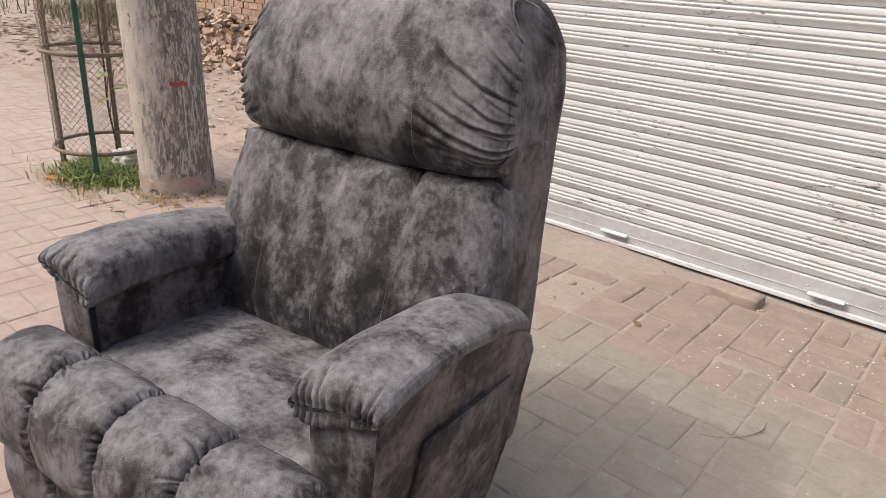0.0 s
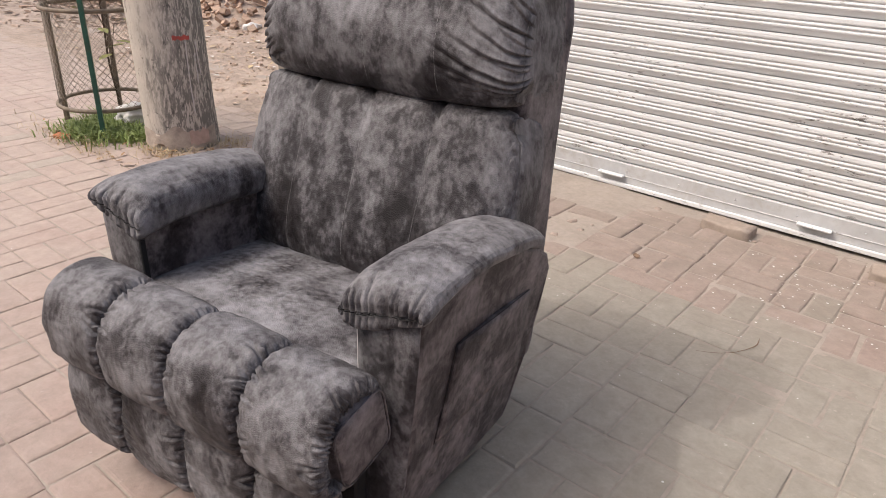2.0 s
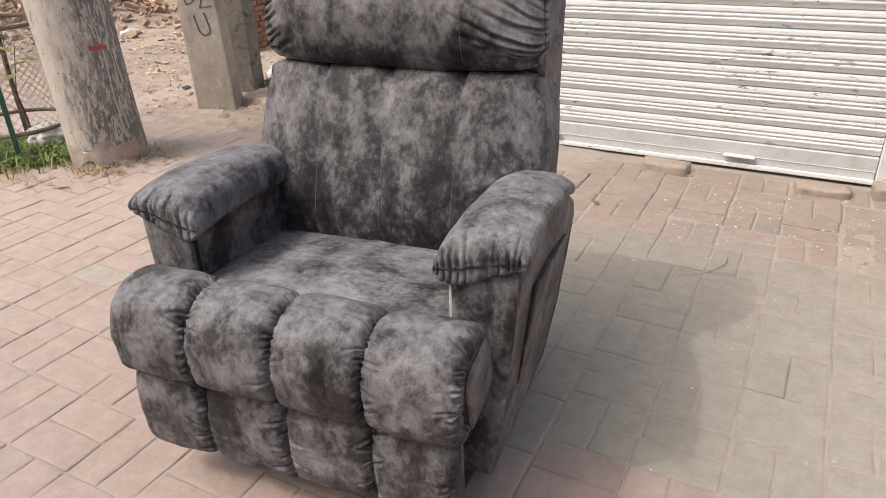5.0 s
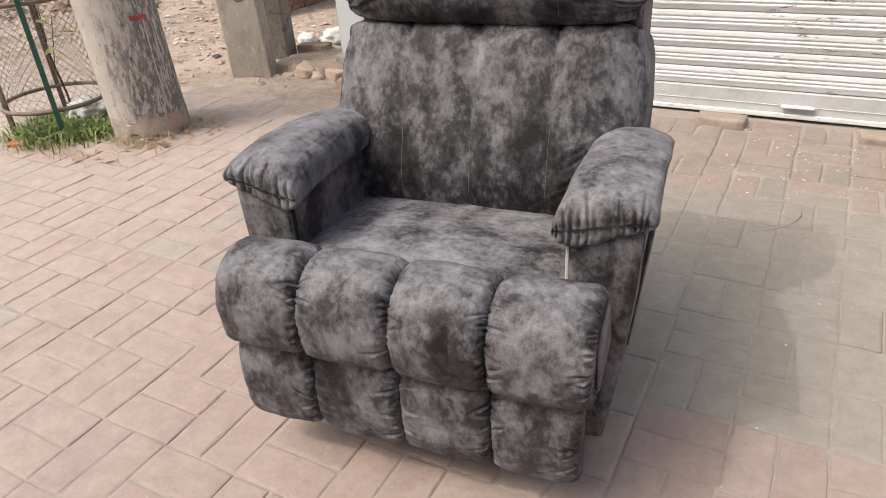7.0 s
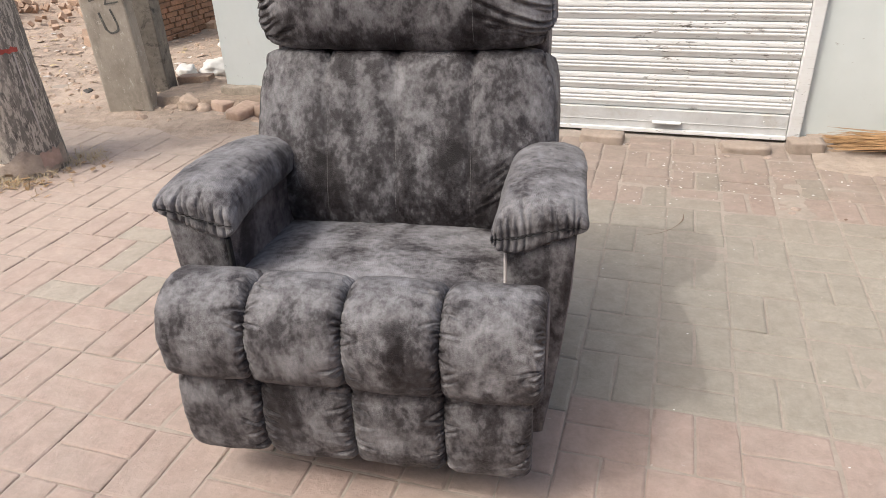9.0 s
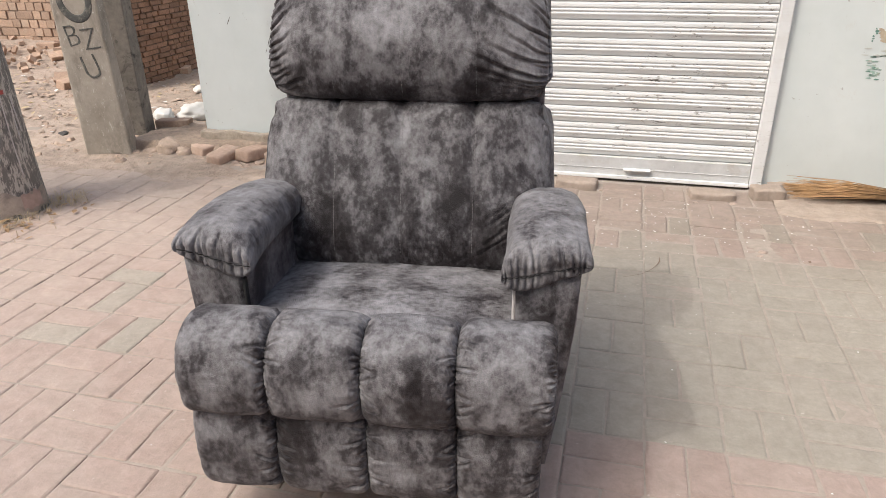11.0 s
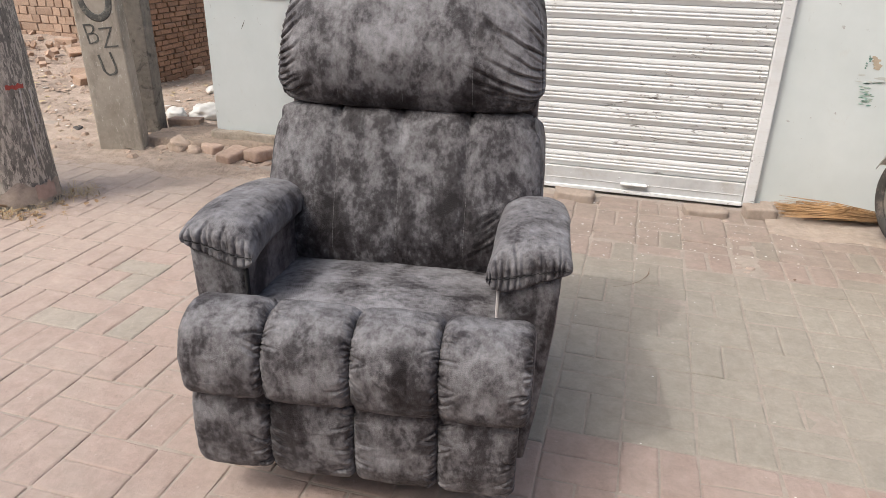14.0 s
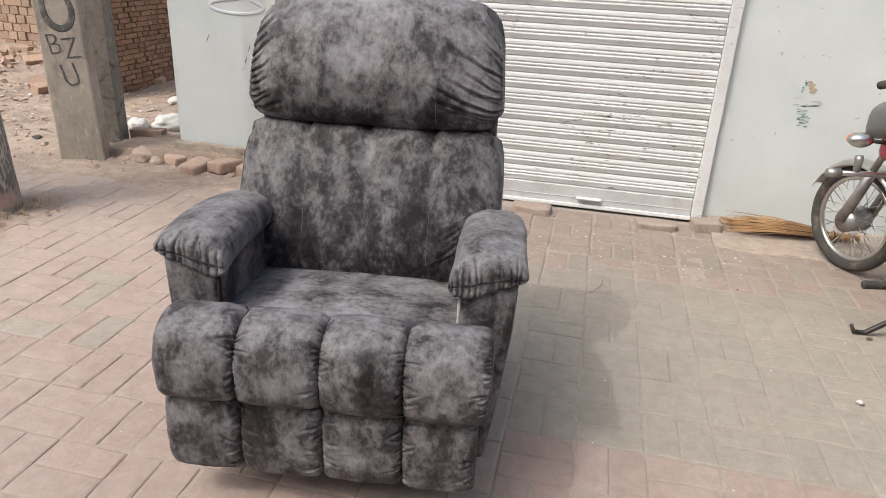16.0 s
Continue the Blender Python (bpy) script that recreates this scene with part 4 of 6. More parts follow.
# ---- white wall and shutter ----
WALL_Y, RIGHT_Y = 3.36, 3.290
part("wall_north", box_bm(-3.32, -2.50, WALL_Y, WALL_Y + 0.25, 0.10, 3.2), WALL_PAINT, None)
part("wall_north_right", box_bm(0.143, 7.0, RIGHT_Y, RIGHT_Y + 0.31, -0.1, 3.2), WALL_PAINT, None)
part("wall_north_lintel", box_bm(-2.50, 0.09, WALL_Y, WALL_Y + 0.25, 2.45, 3.2), WALL_PAINT, None)
part("wall_north_return", box_bm(-3.32, -3.07, WALL_Y + 0.25, 9.0, -0.1, 3.2), WALL_PAINT, None)
part("wall_north_inner", box_bm(-3.06, 0.30, WALL_Y + 0.26, WALL_Y + 0.36, -0.1, 3.2), WALL_PAINT, None)
for w in ("wall_north", "wall_north_right", "wall_north_lintel", "wall_north_return", "wall_north_inner"):
    tagged(bpy.data.objects[w], "pale painted plaster wall, stained and chipped", "wall", kind="structure")

shutter = thing("roller_shutter", "white painted corrugated steel roller shutter, closed, chipped paint", "shutter")
SHUT_Y, PITCH = 3.285, 0.0925


def slat_mesh():
    prof = []
    for q in sorted([i / 40 for i in range(41)] + [0.036, 0.04, 0.435, 0.47, 0.645, 0.68]):
        z = q * PITCH
        d = float(np.interp(q, [0.0, 0.035, 0.04, 0.10, 0.22, 0.30, 0.36, 0.40, 0.435, 0.47, 0.51, 0.57, 0.61, 0.645, 0.68, 0.72, 0.78, 0.90, 1.0],
                            [-0.014, -0.014, -0.0100, -0.0078, -0.0034, 0.0004, 0.0018, 0.0006, -0.0042, -0.0042, 0.0010, 0.0016, 0.0002, -0.0042, -0.0042, 0.0010, 0.0018, 0.0008, -0.0022]))
        prof.append((SHUT_Y - d, z))
    x0, x1 = -2.50, 0.076
    verts = [(x, y, z) for x in (x0, x1) for y, z in prof] + [(x, y + 0.004, z) for x in (x0, x1) for y, z in prof]
    k = len(prof)
    faces = [(i, k + i, k + i + 1, i + 1) for i in range(k - 1)] + [(2 * k + i + 1, 3 * k + i + 1, 3 * k + i, 2 * k + i) for i in range(k - 1)]
    faces += [(0, 2 * k, 3 * k, k), (k - 1, 2 * k - 1, 4 * k - 1, 3 * k - 1)]
    return mesh_of("slat", verts, faces, SHUTTER, False)


slat = slat_mesh()
for i in range(26):
    link("slat", slat, shutter, m=pose(0, random.uniform(-0.001, 0.001), 0.1255 + i * PITCH))
part("bottom_rail", box_bm(-2.50, 0.076, SHUT_Y - 0.012, SHUT_Y + 0.012, -0.004, 0.1245, 0.003), RAIL_PAINT, shutter, "dusty grey-white bottom rail")
part("rail_bead", box_bm(-2.50, 0.076, SHUT_Y - 0.0150, SHUT_Y - 0.0123, 0.0555, 0.0600, 0.001), SHUTTER, shutter)
part("rail_lip", box_bm(-2.50, 0.076, SHUT_Y - 0.030, SHUT_Y - 0.0125, -0.002, 0.020, 0.003), SHUTTER, shutter)
for hx in (-1.545, -0.525):
    part("handle", box_bm(hx - 0.075, hx + 0.075, SHUT_Y - 0.048, SHUT_Y - 0.0153, 0.054, 0.066, 0.004), SHUTTER, shutter, "small folded lift handle")
for k in range(9):
    bm = bmesh.new()
    bmesh.ops.create_uvsphere(bm, u_segments=8, v_segments=5, radius=0.005)
    part("rivet", bm, RAIL_PAINT, shutter, "", True).matrix_basis = pose(-2.32 + 0.285 * k, SHUT_Y - 0.011, 0.086)
part("guide_rail", box_bm(0.079, 0.140, SHUT_Y - 0.03, WALL_Y - 0.003, 0.0, 2.45, 0.004), SHUTTER, shutter)
part("guide_rail", box_bm(-2.56, -2.502, SHUT_Y - 0.03, WALL_Y - 0.003, 0.0, 2.45, 0.004), SHUTTER, shutter)
part("roller_box", box_bm(-2.6, 0.15, SHUT_Y - 0.12, WALL_Y - 0.003, 2.455, 2.85, 0.006), SHUTTER, shutter)

# ---- pole, pillars ----
def round_post(name, base, r0, r1, h, mat, label, category, lean=(0, 0)):
    rings = []
    for i in range(40):
        z = h * (i / 39) ** 1.4
        r = r0 + (r1 - r0) * z / h + (0.006 * math.exp(-z / 0.05))
        rings.append([(lean[0] * z + (r + 0.004 * wob(3 * math.cos(a), 3 * math.sin(a), z * 3)) * math.cos(a), lean[1] * z + (r + 0.004 * wob(3 * math.cos(a), 3 * math.sin(a), z * 3)) * math.sin(a), z - 0.03) for a in np.linspace(0, 2 * math.pi, 48, endpoint=False)])
    ob = link(name, mesh_of(name, *loft(rings), mat))
    ob.matrix_basis = pose(*base)
    return tagged(ob, label, category)


pole = round_post("utility_pole", (-3.735, 2.065, 0), 0.203, 0.165, 6.5, POLE, "round weathered concrete utility pole with scraped paint", "pole", (-0.022, -0.018))


def square_post(name, base, rz, w0, d0, w1, d1, h, mat, label, lean=(0, 0)):
    rings = []
    for i in range(30):
        z = h * i / 29
        w, d = (w0 + (w1 - w0) * z / h) / 2, (d0 + (d1 - d0) * z / h) / 2
        ring = []
        for sx, sy in ((-1, -1), (1, -1), (1, 1), (-1, 1)):
            for ex, ey in ((0, 0.94), (0.94, 0)) if sx * sy > 0 else ((0.94, 0), (0, 0.94)):
                cx = sx * w * (1 if ey else 0.93) + 0.003 * wob(z * 7, sx * 3, sy * 2)
                cy = sy * d * (0.93 if ey else 1) + 0.003 * wob(z * 7, sx * 5, sy * 7)
                ring.append((cx + lean[0] * z, cy + lean[1] * z, z - 0.04))
        rings.append(ring)
    ob = link(name, mesh_of(name, *loft(rings), mat, False))
    ob.matrix_basis = pose(*base, 0, 0, rz)
    return tagged(ob, label, "pillar")


square_post("concrete_post", (-3.853, 3.07, 0), 16, 0.285, 0.125, 0.225, 0.06, 4.0, PILLAR, "square grey concrete post with painted letters", (-0.026, 0))
square_post("concrete_post", (-3.92, 3.42, 0.03), 16, 0.20, 0.16, 0.14, 0.12, 5.0, PILLAR_DARK, "dark stained square concrete post")


# writing and marks on the posts
def letter(name, text, size, m, mat, parent, weight=0.0):
    cu = bpy.data.curves.new(name, "FONT")
    cu.body, cu.size, cu.extrude, cu.offset = text, size, 0.0012, weight
    cu.align_x, cu.align_y = "CENTER", "CENTER"
    tmp = new(name, cu)
    bpy.context.view_layer.update()
    me = bpy.data.meshes.new_from_object(tmp.evaluated_get(bpy.context.evaluated_depsgraph_get()))
    bpy.data.objects.remove(tmp)
    me.materials.clear()
    me.materials.append(mat)
    return link(name, me, parent, m=m)


post = bpy.data.objects["concrete_post"]
for text, x, z, size, tilt in (("B", -0.072, 0.748, 0.185, 11), ("Z", 0.030, 0.728, 0.19, 9), ("U", 0.006, 0.562, 0.215, 14)):
    m = pose(x, -0.0637 + 0.0081 * z, z, 90, 0, 0) @ pose(0, 0, 0, 0, 0, tilt) @ Matrix.Diagonal((0.78 if text == "U" else 0.9, 1, 1, 1))
    mark = letter("painted_letter", text, size, m, PAINT_MARK, post, -0.0035)
    for p in mark.data.vertices:
        p.co += Vector((0.007 * wob(p.co.x * 30, p.co.y * 30, 1), 0.008 * wob(p.co.x * 25, p.co.y * 25, 5), 0))
ring_pts = [(0.085 * math.cos(a) - 0.020 - 0.010 * math.sin(a), -0.0560, 0.965 + 0.115 * math.sin(a)) for a in np.linspace(math.radians(100), math.radians(440), 40)]
v, f = tube(ring_pts, [0.010 + 0.012 * abs(math.sin(i * 0.08)) for i in range(40)], 8)
link("painted_ring", mesh_of("painted_ring", [(a, -0.0560 + (b + 0.0560) * 0.08, c) for a, b, c in v], f, PAINT_MARK), post)


def pole_patch(name, a0, a1, z0, z1, mat, ragged, cols=14, rows=8, out=0.0035):
    verts = []
    for i in range(rows):
        for j in range(cols):
            q, w = i / (rows - 1), j / (cols - 1)
            z = z0 + (z1 - z0) * q + ragged * wob(w * 5, q * 3, a0) * (1 if i in (0, rows - 1) else 0.3)
            a = radians(a0 + (a1 - a0) * w + 30 * ragged * wob(q * 6, w, a1))
            r = 0.203 - 0.038 * z / 6.5 + 0.006 * math.exp(-z / 0.05) + out + 0.004 * wob(3 * math.cos(a), 3 * math.sin(a), z * 3)
            verts.append((r * math.cos(a) - 0.022 * (z + 0.03), r * math.sin(a) - 0.018 * (z + 0.03), z))
    faces = [(i * cols + j, i * cols + j + 1, (i + 1) * cols + j + 1, (i + 1) * cols + j) for i in range(rows - 1) for j in range(cols - 1)]
    return link(name, mesh_of(name, verts, faces, mat), pole)


pole_patch("red_paint_dash", -24, 3, 0.618, 0.640, RED_MARK, 0.016)
for a, z0, z1 in ((-6, 0.20, 0.61), (8, 0.38, 0.54), (14, 0.42, 0.60)):
    drip = [((0.205 - 0.006 * z) * math.cos(radians(a + 2.5 * wob(z * 4, a))) - 0.022 * z, (0.205 - 0.006 * z) * math.sin(radians(a + 2.5 * wob(z * 4, a))) - 0.018 * z, z) for z in np.linspace(z0, z1, 16)]
    tube_part("paint_drip", drip, [0.0028 + 0.002 * wob(i * 0.7, a) for i in range(16)], PALE_EDGE, pole, 6)
pole_patch("plaster_collar", -110, 30, 0.02, 0.12, plain("scraped_base", (0.36, 0.305, 0.262), 0.92, 0, 0.4, 26, 0.6, 0.004, (0.22, 0.19, 0.17)), 0.05, 40, 8, 0.005)
pole_patch("pink_plaster_patch", -20, 12, 0.04, 0.12, plain("pinkish_plaster", (0.36, 0.26, 0.225), 0.9, 0, 0.35, 30, 0.5, 0.003, (0.27, 0.22, 0.19)), 0.03, 14, 8, 0.010)

# ---- tree guard ----
GX, GY, GR = -4.325, 1.935, 0.29
guard = thing("tree_guard", "round wire mesh tree guard with a green post and rusty rings", "tree guard", pose(GX, GY, 0))
for a, mat, top in ((-37, GREEN_PAINT, 1.55), (60, RUST, 1.5), (143, GUARD_STEEL, 1.5), (218, GUARD_STEEL, 1.5)):
    c, s_ = math.cos(radians(a)), math.sin(radians(a))
    r = GR + (0.012 if mat is GREEN_PAINT else 0.0)
    part("post", box_bm(-0.013, 0.013, -0.013, 0.013, 0, top, 0.003), mat, guard, "dark green steel post" if mat is GREEN_PAINT else "").matrix_basis = pose(r * c, r * s_, -0.02, 0, 0, a)
for z in (0.165, 0.725, 1.30):
    tube_part("ring", circle((0, 0, z), GR - 0.004, (1, 0, 0), (0, 1, 0), 48), 0.012, GUARD_STEEL, guard, 8, True)
wires = []
for k in range(40):
    for way in (1, -1):
        wires.append(tube([((GR - 0.012) * math.cos(q), (GR - 0.012) * math.sin(q), 0.165 + 1.13 * t) for t in np.linspace(0, 1, 22) for q in (2 * math.pi * k / 40 + way * t * 3.9,)], 0.0013, 3))
link("wire_mesh", mesh_of("wire_mesh", *joined(wires), WIRE), guard, "diamond wire mesh")

sapling = thing("sapling", "thin bare sapling with a few yellow green leaves inside the guard", "tree", pose(GX + 0.05, GY + 0.02, 0))
stem = [(0.02 * wob(z * 3, 1), 0.02 * wob(z * 3, 5), z - 0.02) for z in np.linspace(0, 1.6, 24)]
tube_part("trunk", stem, [0.007 - 0.003 * i / 24 for i in range(24)], RUST, sapling, 6)
for k in range(7):
    z0 = 0.35 + k * 0.13
    a = k * 2.4
    tube_part("branch", [(0.015 * math.cos(a) * i + 0.008 * wob(i, k), 0.015 * math.sin(a) * i, z0 + 0.035 * i) for i in range(9)], [0.003 - 0.0002 * i for i in range(9)], RUST, sapling, 5)


def leaf_piece(c, d, length, width, droop=0.3):
    d = Vector(d).normalized()
    side = d.cross(Vector((0, 0, 1))).normalized()
    c = Vector(c)
    pts, faces = [], []
    for i, w in enumerate((0.1, 0.8, 1.0, 0.7, 0.05)):
        t = i / 4
        p = c + d * length * t - Vector((0, 0, droop * length * t * t))
        pts += [p - side * width * w / 2, p + Vector((0, 0, -0.15 * width * w)), p + side * width * w / 2]
    for i in range(4):
        for j in range(2):
            faces.append((i * 3 + j, i * 3 + j + 1, i * 3 + j + 4, i * 3 + j + 3))
    return pts, faces


for k, (x, y, z) in enumerate(((0.10, -0.08, 0.62), (0.16, -0.02, 0.55), (0.13, 0.06, 0.66), (-0.06, -0.1, 0.72), (0.02, 0.1, 0.5), (0.17, -0.06, 0.48))):
    link("leaf", mesh_of("leaf", *leaf_piece((x, y, z), (math.cos(k), math.sin(k), 0.1), 0.10, 0.055), LEAF), sapling)


# ---- grass and litter at the guard and the pole ----
def blades(name, spots, mat, label, height, width, lean):
    pieces = []
    for x, y in spots:
        h = height * random.uniform(0.5, 1.2)
        a = random.uniform(0, 2 * math.pi)
        l = random.uniform(0.2, 1.0) * lean * h
        dx, dy = math.cos(a) * l, math.sin(a) * l
        w = width * random.uniform(0.7, 1.3)
        px, py = -math.sin(a) * w / 2, math.cos(a) * w / 2
        z0 = -0.01
        pieces.append(([(x - px, y - py, z0), (x + px, y + py, z0), (x + dx * 0.35 + px * 0.8, y + dy * 0.35 + py * 0.8, z0 + h * 0.6), (x + dx * 0.35 - px * 0.8, y + dy * 0.35 - py * 0.8, z0 + h * 0.6), (x + dx, y + dy, z0 + h * (1 - 0.35 * l / max(h, 1e-3)))], [(0, 1, 2, 3), (3, 2, 4)]))
    return tagged(link(name, mesh_of(name, *joined(pieces), mat)), label, "grass", kind="stuff")


def spots(count, cx, cy, sx, sy):
    return [(random.gauss(cx, sx), random.gauss(cy, sy)) for _ in range(count)]


blades("grass", spots(1100, GX + 0.04, GY - 0.03, 0.13, 0.13) + spots(1300, GX + 0.13, GY - 0.12, 0.11, 0.09) + spots(200, GX + 0.36, GY - 0.05, 0.06, 0.06), GRASS, "short green grass growing inside the tree guard", 0.10, 0.010, 1.2)
blades("dry_grass", spots(260, GX + 0.15, GY - 0.33, 0.28, 0.05) + spots(160, -3.62, 1.93, 0.13, 0.06) + spots(170, -3.50, 2.22, 0.06, 0.08) + spots(120, -3.66, 1.83, 0.10, 0.03) + spots(160, -4.4, 3.5, 0.5, 0.3), DRY_GRASS, "dry straw coloured grass and weeds on the dust", 0.075, 0.0026, 2.0)


def litter(name, mat, label, spots_, size):
    pieces = []
    for x, y in spots_:
        a, s = random.uniform(0, 6.28), size * random.uniform(0.5, 1.4)
        v, f = leaf_piece((x, y, 0.008 + random.uniform(0, 0.012) + max(0, lot_height(x, y))), (math.cos(a), math.sin(a), random.uniform(-0.1, 0.3)), s, s * random.uniform(0.3, 0.6), 0.2)
        pieces.append((v, f))
    return tagged(link(name, mesh_of(name, *joined(pieces), mat)), label, "litter", kind="stuff")


litter("dry_leaves", DRY_LEAF, "fallen dry leaves around the grass and pole", spots(40, GX + 0.15, GY - 0.34, 0.28, 0.05) + spots(60, -3.62, 1.84, 0.14, 0.05) + spots(25, -3.46, 2.15, 0.08, 0.1), 0.034)
litter("paper_scraps", PLASTIC_BAG, "small pale paper and plastic scraps on the earth", spots(50, -5.4, 4.6, 1.0, 0.8) + spots(14, -3.95, 4.2, 0.25, 0.25), 0.06)
litter("brown_leaf_scraps", STONE, "dark dry leaves scattered over the vacant lot", spots(90, -5.2, 4.2, 1.0, 0.8) + spots(50, -7.5, 4.2, 1.0, 0.6), 0.08)
litter("leaf_litter", DARK_LEAF, "brown fallen leaves thick over the far earth", spots(900, -11.3, 4.6, 1.5, 0.65) + spots(250, -9.0, 4.2, 0.8, 0.4), 0.11)
blades("dry_weeds", spots(1500, -12.6, 6.2, 1.3, 0.5), DULL_WEED, "dull brown green weeds on the far earth", 0.42, 0.020, 0.8)
litter("twig_scraps", DRY_GRASS, "pale dry leaf and twig scraps on the earth", spots(120, -5.4, 4.2, 1.1, 0.7) + spots(60, -7.0, 4.3, 1.2, 0.6), 0.06)


# ---- bags, stones, bricks ----
def lump(name, c, size, seed, mat, label, category, rough=0.35, detail=3, group="", parent=None):
    bm = bmesh.new()
    bmesh.ops.create_icosphere(bm, subdivisions=detail, radius=1)
    low = 0.0
    for p in bm.verts:
        k = 1 + rough * noise.noise(p.co * 1.3 + Vector((seed, 0, 0))) + rough * 0.5 * noise.noise(p.co * 3.1 + Vector((0, seed, 0))) + rough * 0.25 * (abs(noise.noise(p.co * 4.5 + Vector((seed, seed, 0)))) - 0.2) * (detail > 3)
        p.co = Vector((p.co.x * size[0] * k, p.co.y * size[1] * k, max(-0.72, p.co.z) * size[2] * k))
        low = min(low, p.co.z)
    ob = part(name, bm, mat, parent, "", True)
    ob.matrix_basis = pose(c[0], c[1], c[2] - low, 0, 0, seed * 77 % 360)
    return tagged(ob, label, category, group)


lump("plastic_bag", (GX + 0.10, GY + 0.10, 0.0), (0.125, 0.10, 0.075), 3.3, PLASTIC_BAG, "crumpled white plastic bag lying in the grass", "plastic bag", 0.5, 4)
for i, (x, y, s) in enumerate(((-3.80, 3.97, 0.13), (-3.97, 3.80, 0.085), (-4.25, 4.75, 0.07), (-7.0, 4.95, 0.10))):
    lump("plastic_bag", (x, y, lot_height(x, y) - 0.02), (s, s * 0.8, s * 0.55), 5.1 + i * 1.7, PLASTIC_BAG, "crumpled white plastic bag on the bare earth", "plastic bag", 0.30, 4, "plastic bags on the lot")
lump("cloth_scrap", (-4.50, 3.37, lot_height(-4.50, 3.37) - 0.01), (0.07, 0.03, 0.013), 8.8, RUBBER, "small dark scrap of cloth on the earth", "scrap", 0.5, 3)


def brick_mesh(name, mat, seed, lx=0.228, ly=0.110, lz=0.072, chip=0.006, edge=0.004):
    bm = box_bm(-lx / 2, lx / 2, -ly / 2, ly / 2, -lz / 2, lz / 2)
    if edge < 0.006:
        bmesh.ops.bevel(bm, geom=bm.edges[:], offset=edge, segments=1, affect="EDGES")
    else:
        bmesh.ops.subdivide_edges(bm, edges=bm.edges[:], cuts=5, use_grid_fill=True)
        for p in bm.verts:
            core = Vector([max(-h + edge, min(h - edge, q)) for q, h in zip(p.co, (lx / 2, ly / 2, lz / 2))])
            if (p.co - core).length > edge:
                p.co = core + (p.co - core).normalized() * edge
        for f in bm.faces:
            f.smooth = True
    for p in bm.verts:
        p.co += Vector((noise.noise(p.co * 17 + Vector((seed, 0, 0))), noise.noise(p.co * 19 + Vector((0, seed, 0))), noise.noise(p.co * 23 + Vector((0, 0, seed))))) * chip
    me = bpy.data.meshes.new(name)
    bm.to_mesh(me)
    bm.free()
    me.materials.append(mat)
    return me


LOOSE = [brick_mesh("brick", BRICK_TAN, 1.3 * i, chip=0.008) for i in range(4)]
HALF = [brick_mesh("brick", BRICK_TAN, 9 + 1.3 * i, lx=0.11, chip=0.010) for i in range(3)]
DUSTY = [brick_mesh("brick", plain("dusty_brick", (0.30, 0.245, 0.205), 0.92, 0, 0.2, 40, 0.5, 0.004, (0.36, 0.305, 0.262)), 31 + 1.7 * i, chip=0.009, edge=0.009) for i in range(3)]


def loose_brick(me, x, y, z, rx, ry, rz, label, group=""):
    ob = link("loose_brick", me, m=pose(x, y, z, rx, ry, rz))
    return tagged(ob, label, "brick", group)


for me, x, y, z, rz, sx in ((DUSTY[0], -0.845, 3.080, 0.008, -2, 1.0), (DUSTY[1], -0.130, 3.055, 0.002, 3, 1.0), (DUSTY[2], 0.150, 3.110, 0.024, 7, 0.72)):
    loose_brick(me, x, y, z, 0, 0, rz, "dusty worn brick lying at the foot of the shutter", "bricks along the shutter").scale = (sx, 1, 1)
BRICK_DUST = plain("crumbled_block", (0.345, 0.275, 0.235), 0.95, 0, 0.3, 45, 0.8, 0.006)
KERB_BRICK = [brick_mesh("brick", plain("pale_clay_brick", (0.43, 0.315, 0.250), 0.92, 0, 0.25, 35, 0.8, 0.006, (0.46, 0.375, 0.310)), 41 + 1.7 * i, 0.215, 0.118, 0.078, chip=0.006, edge=0.012) for i in range(4)]
for me, x, y, z, rx, ry, rz in ((KERB_BRICK[0], -3.045, 3.085, 0.030, 4, -3, 83), (KERB_BRICK[1], -2.885, 3.165, 0.034, 0, 5, 76), (KERB_BRICK[3], -3.225, 3.215, 0.028, 5, 4, 72), (KERB_BRICK[2], -2.70, 3.185, 0.030, 0, 0, 84), (HALF[0], -2.55, 3.18, 0.030, 0, 0, 20), (LOOSE[3], -3.71, 3.56, 0.076, 0, 0, 14)):
    loose_brick(me, x, y, z, rx, ry, rz, "loose fired clay brick on the edge of the lot", "bricks on the lot edge")
for i, (x, y, rx, rz) in enumerate(((-5.66, 4.80, 35, 30), (-5.52, 4.66, 15, 80), (-7.30, 6.39, 0, 4), (-6.3, 5.7, 15, 140), (-6.7, 5.9, 30, 60), (-6.9, 6.2, 0, 10), (-6.5, 6.35, 20, 100), (-4.95, 5.47, 10, 15))):
    loose_brick(LOOSE[i % 4], x, y, lot_height(x, y) + 0.03, rx, 0, rz, "broken fired brick lying on the bare earth", "broken bricks on the lot")

loose_brick(brick_mesh("brick", plain("orange_brick", (0.42, 0.16, 0.07), 0.9, 0, 0.3, 40, 0.5, 0.004), 77.0, 0.10, 0.05, 0.03, 0.010), -4.27, 1.60, 0.012, 6, 0, 25, "small orange brick fragment on the paving beside the grass")
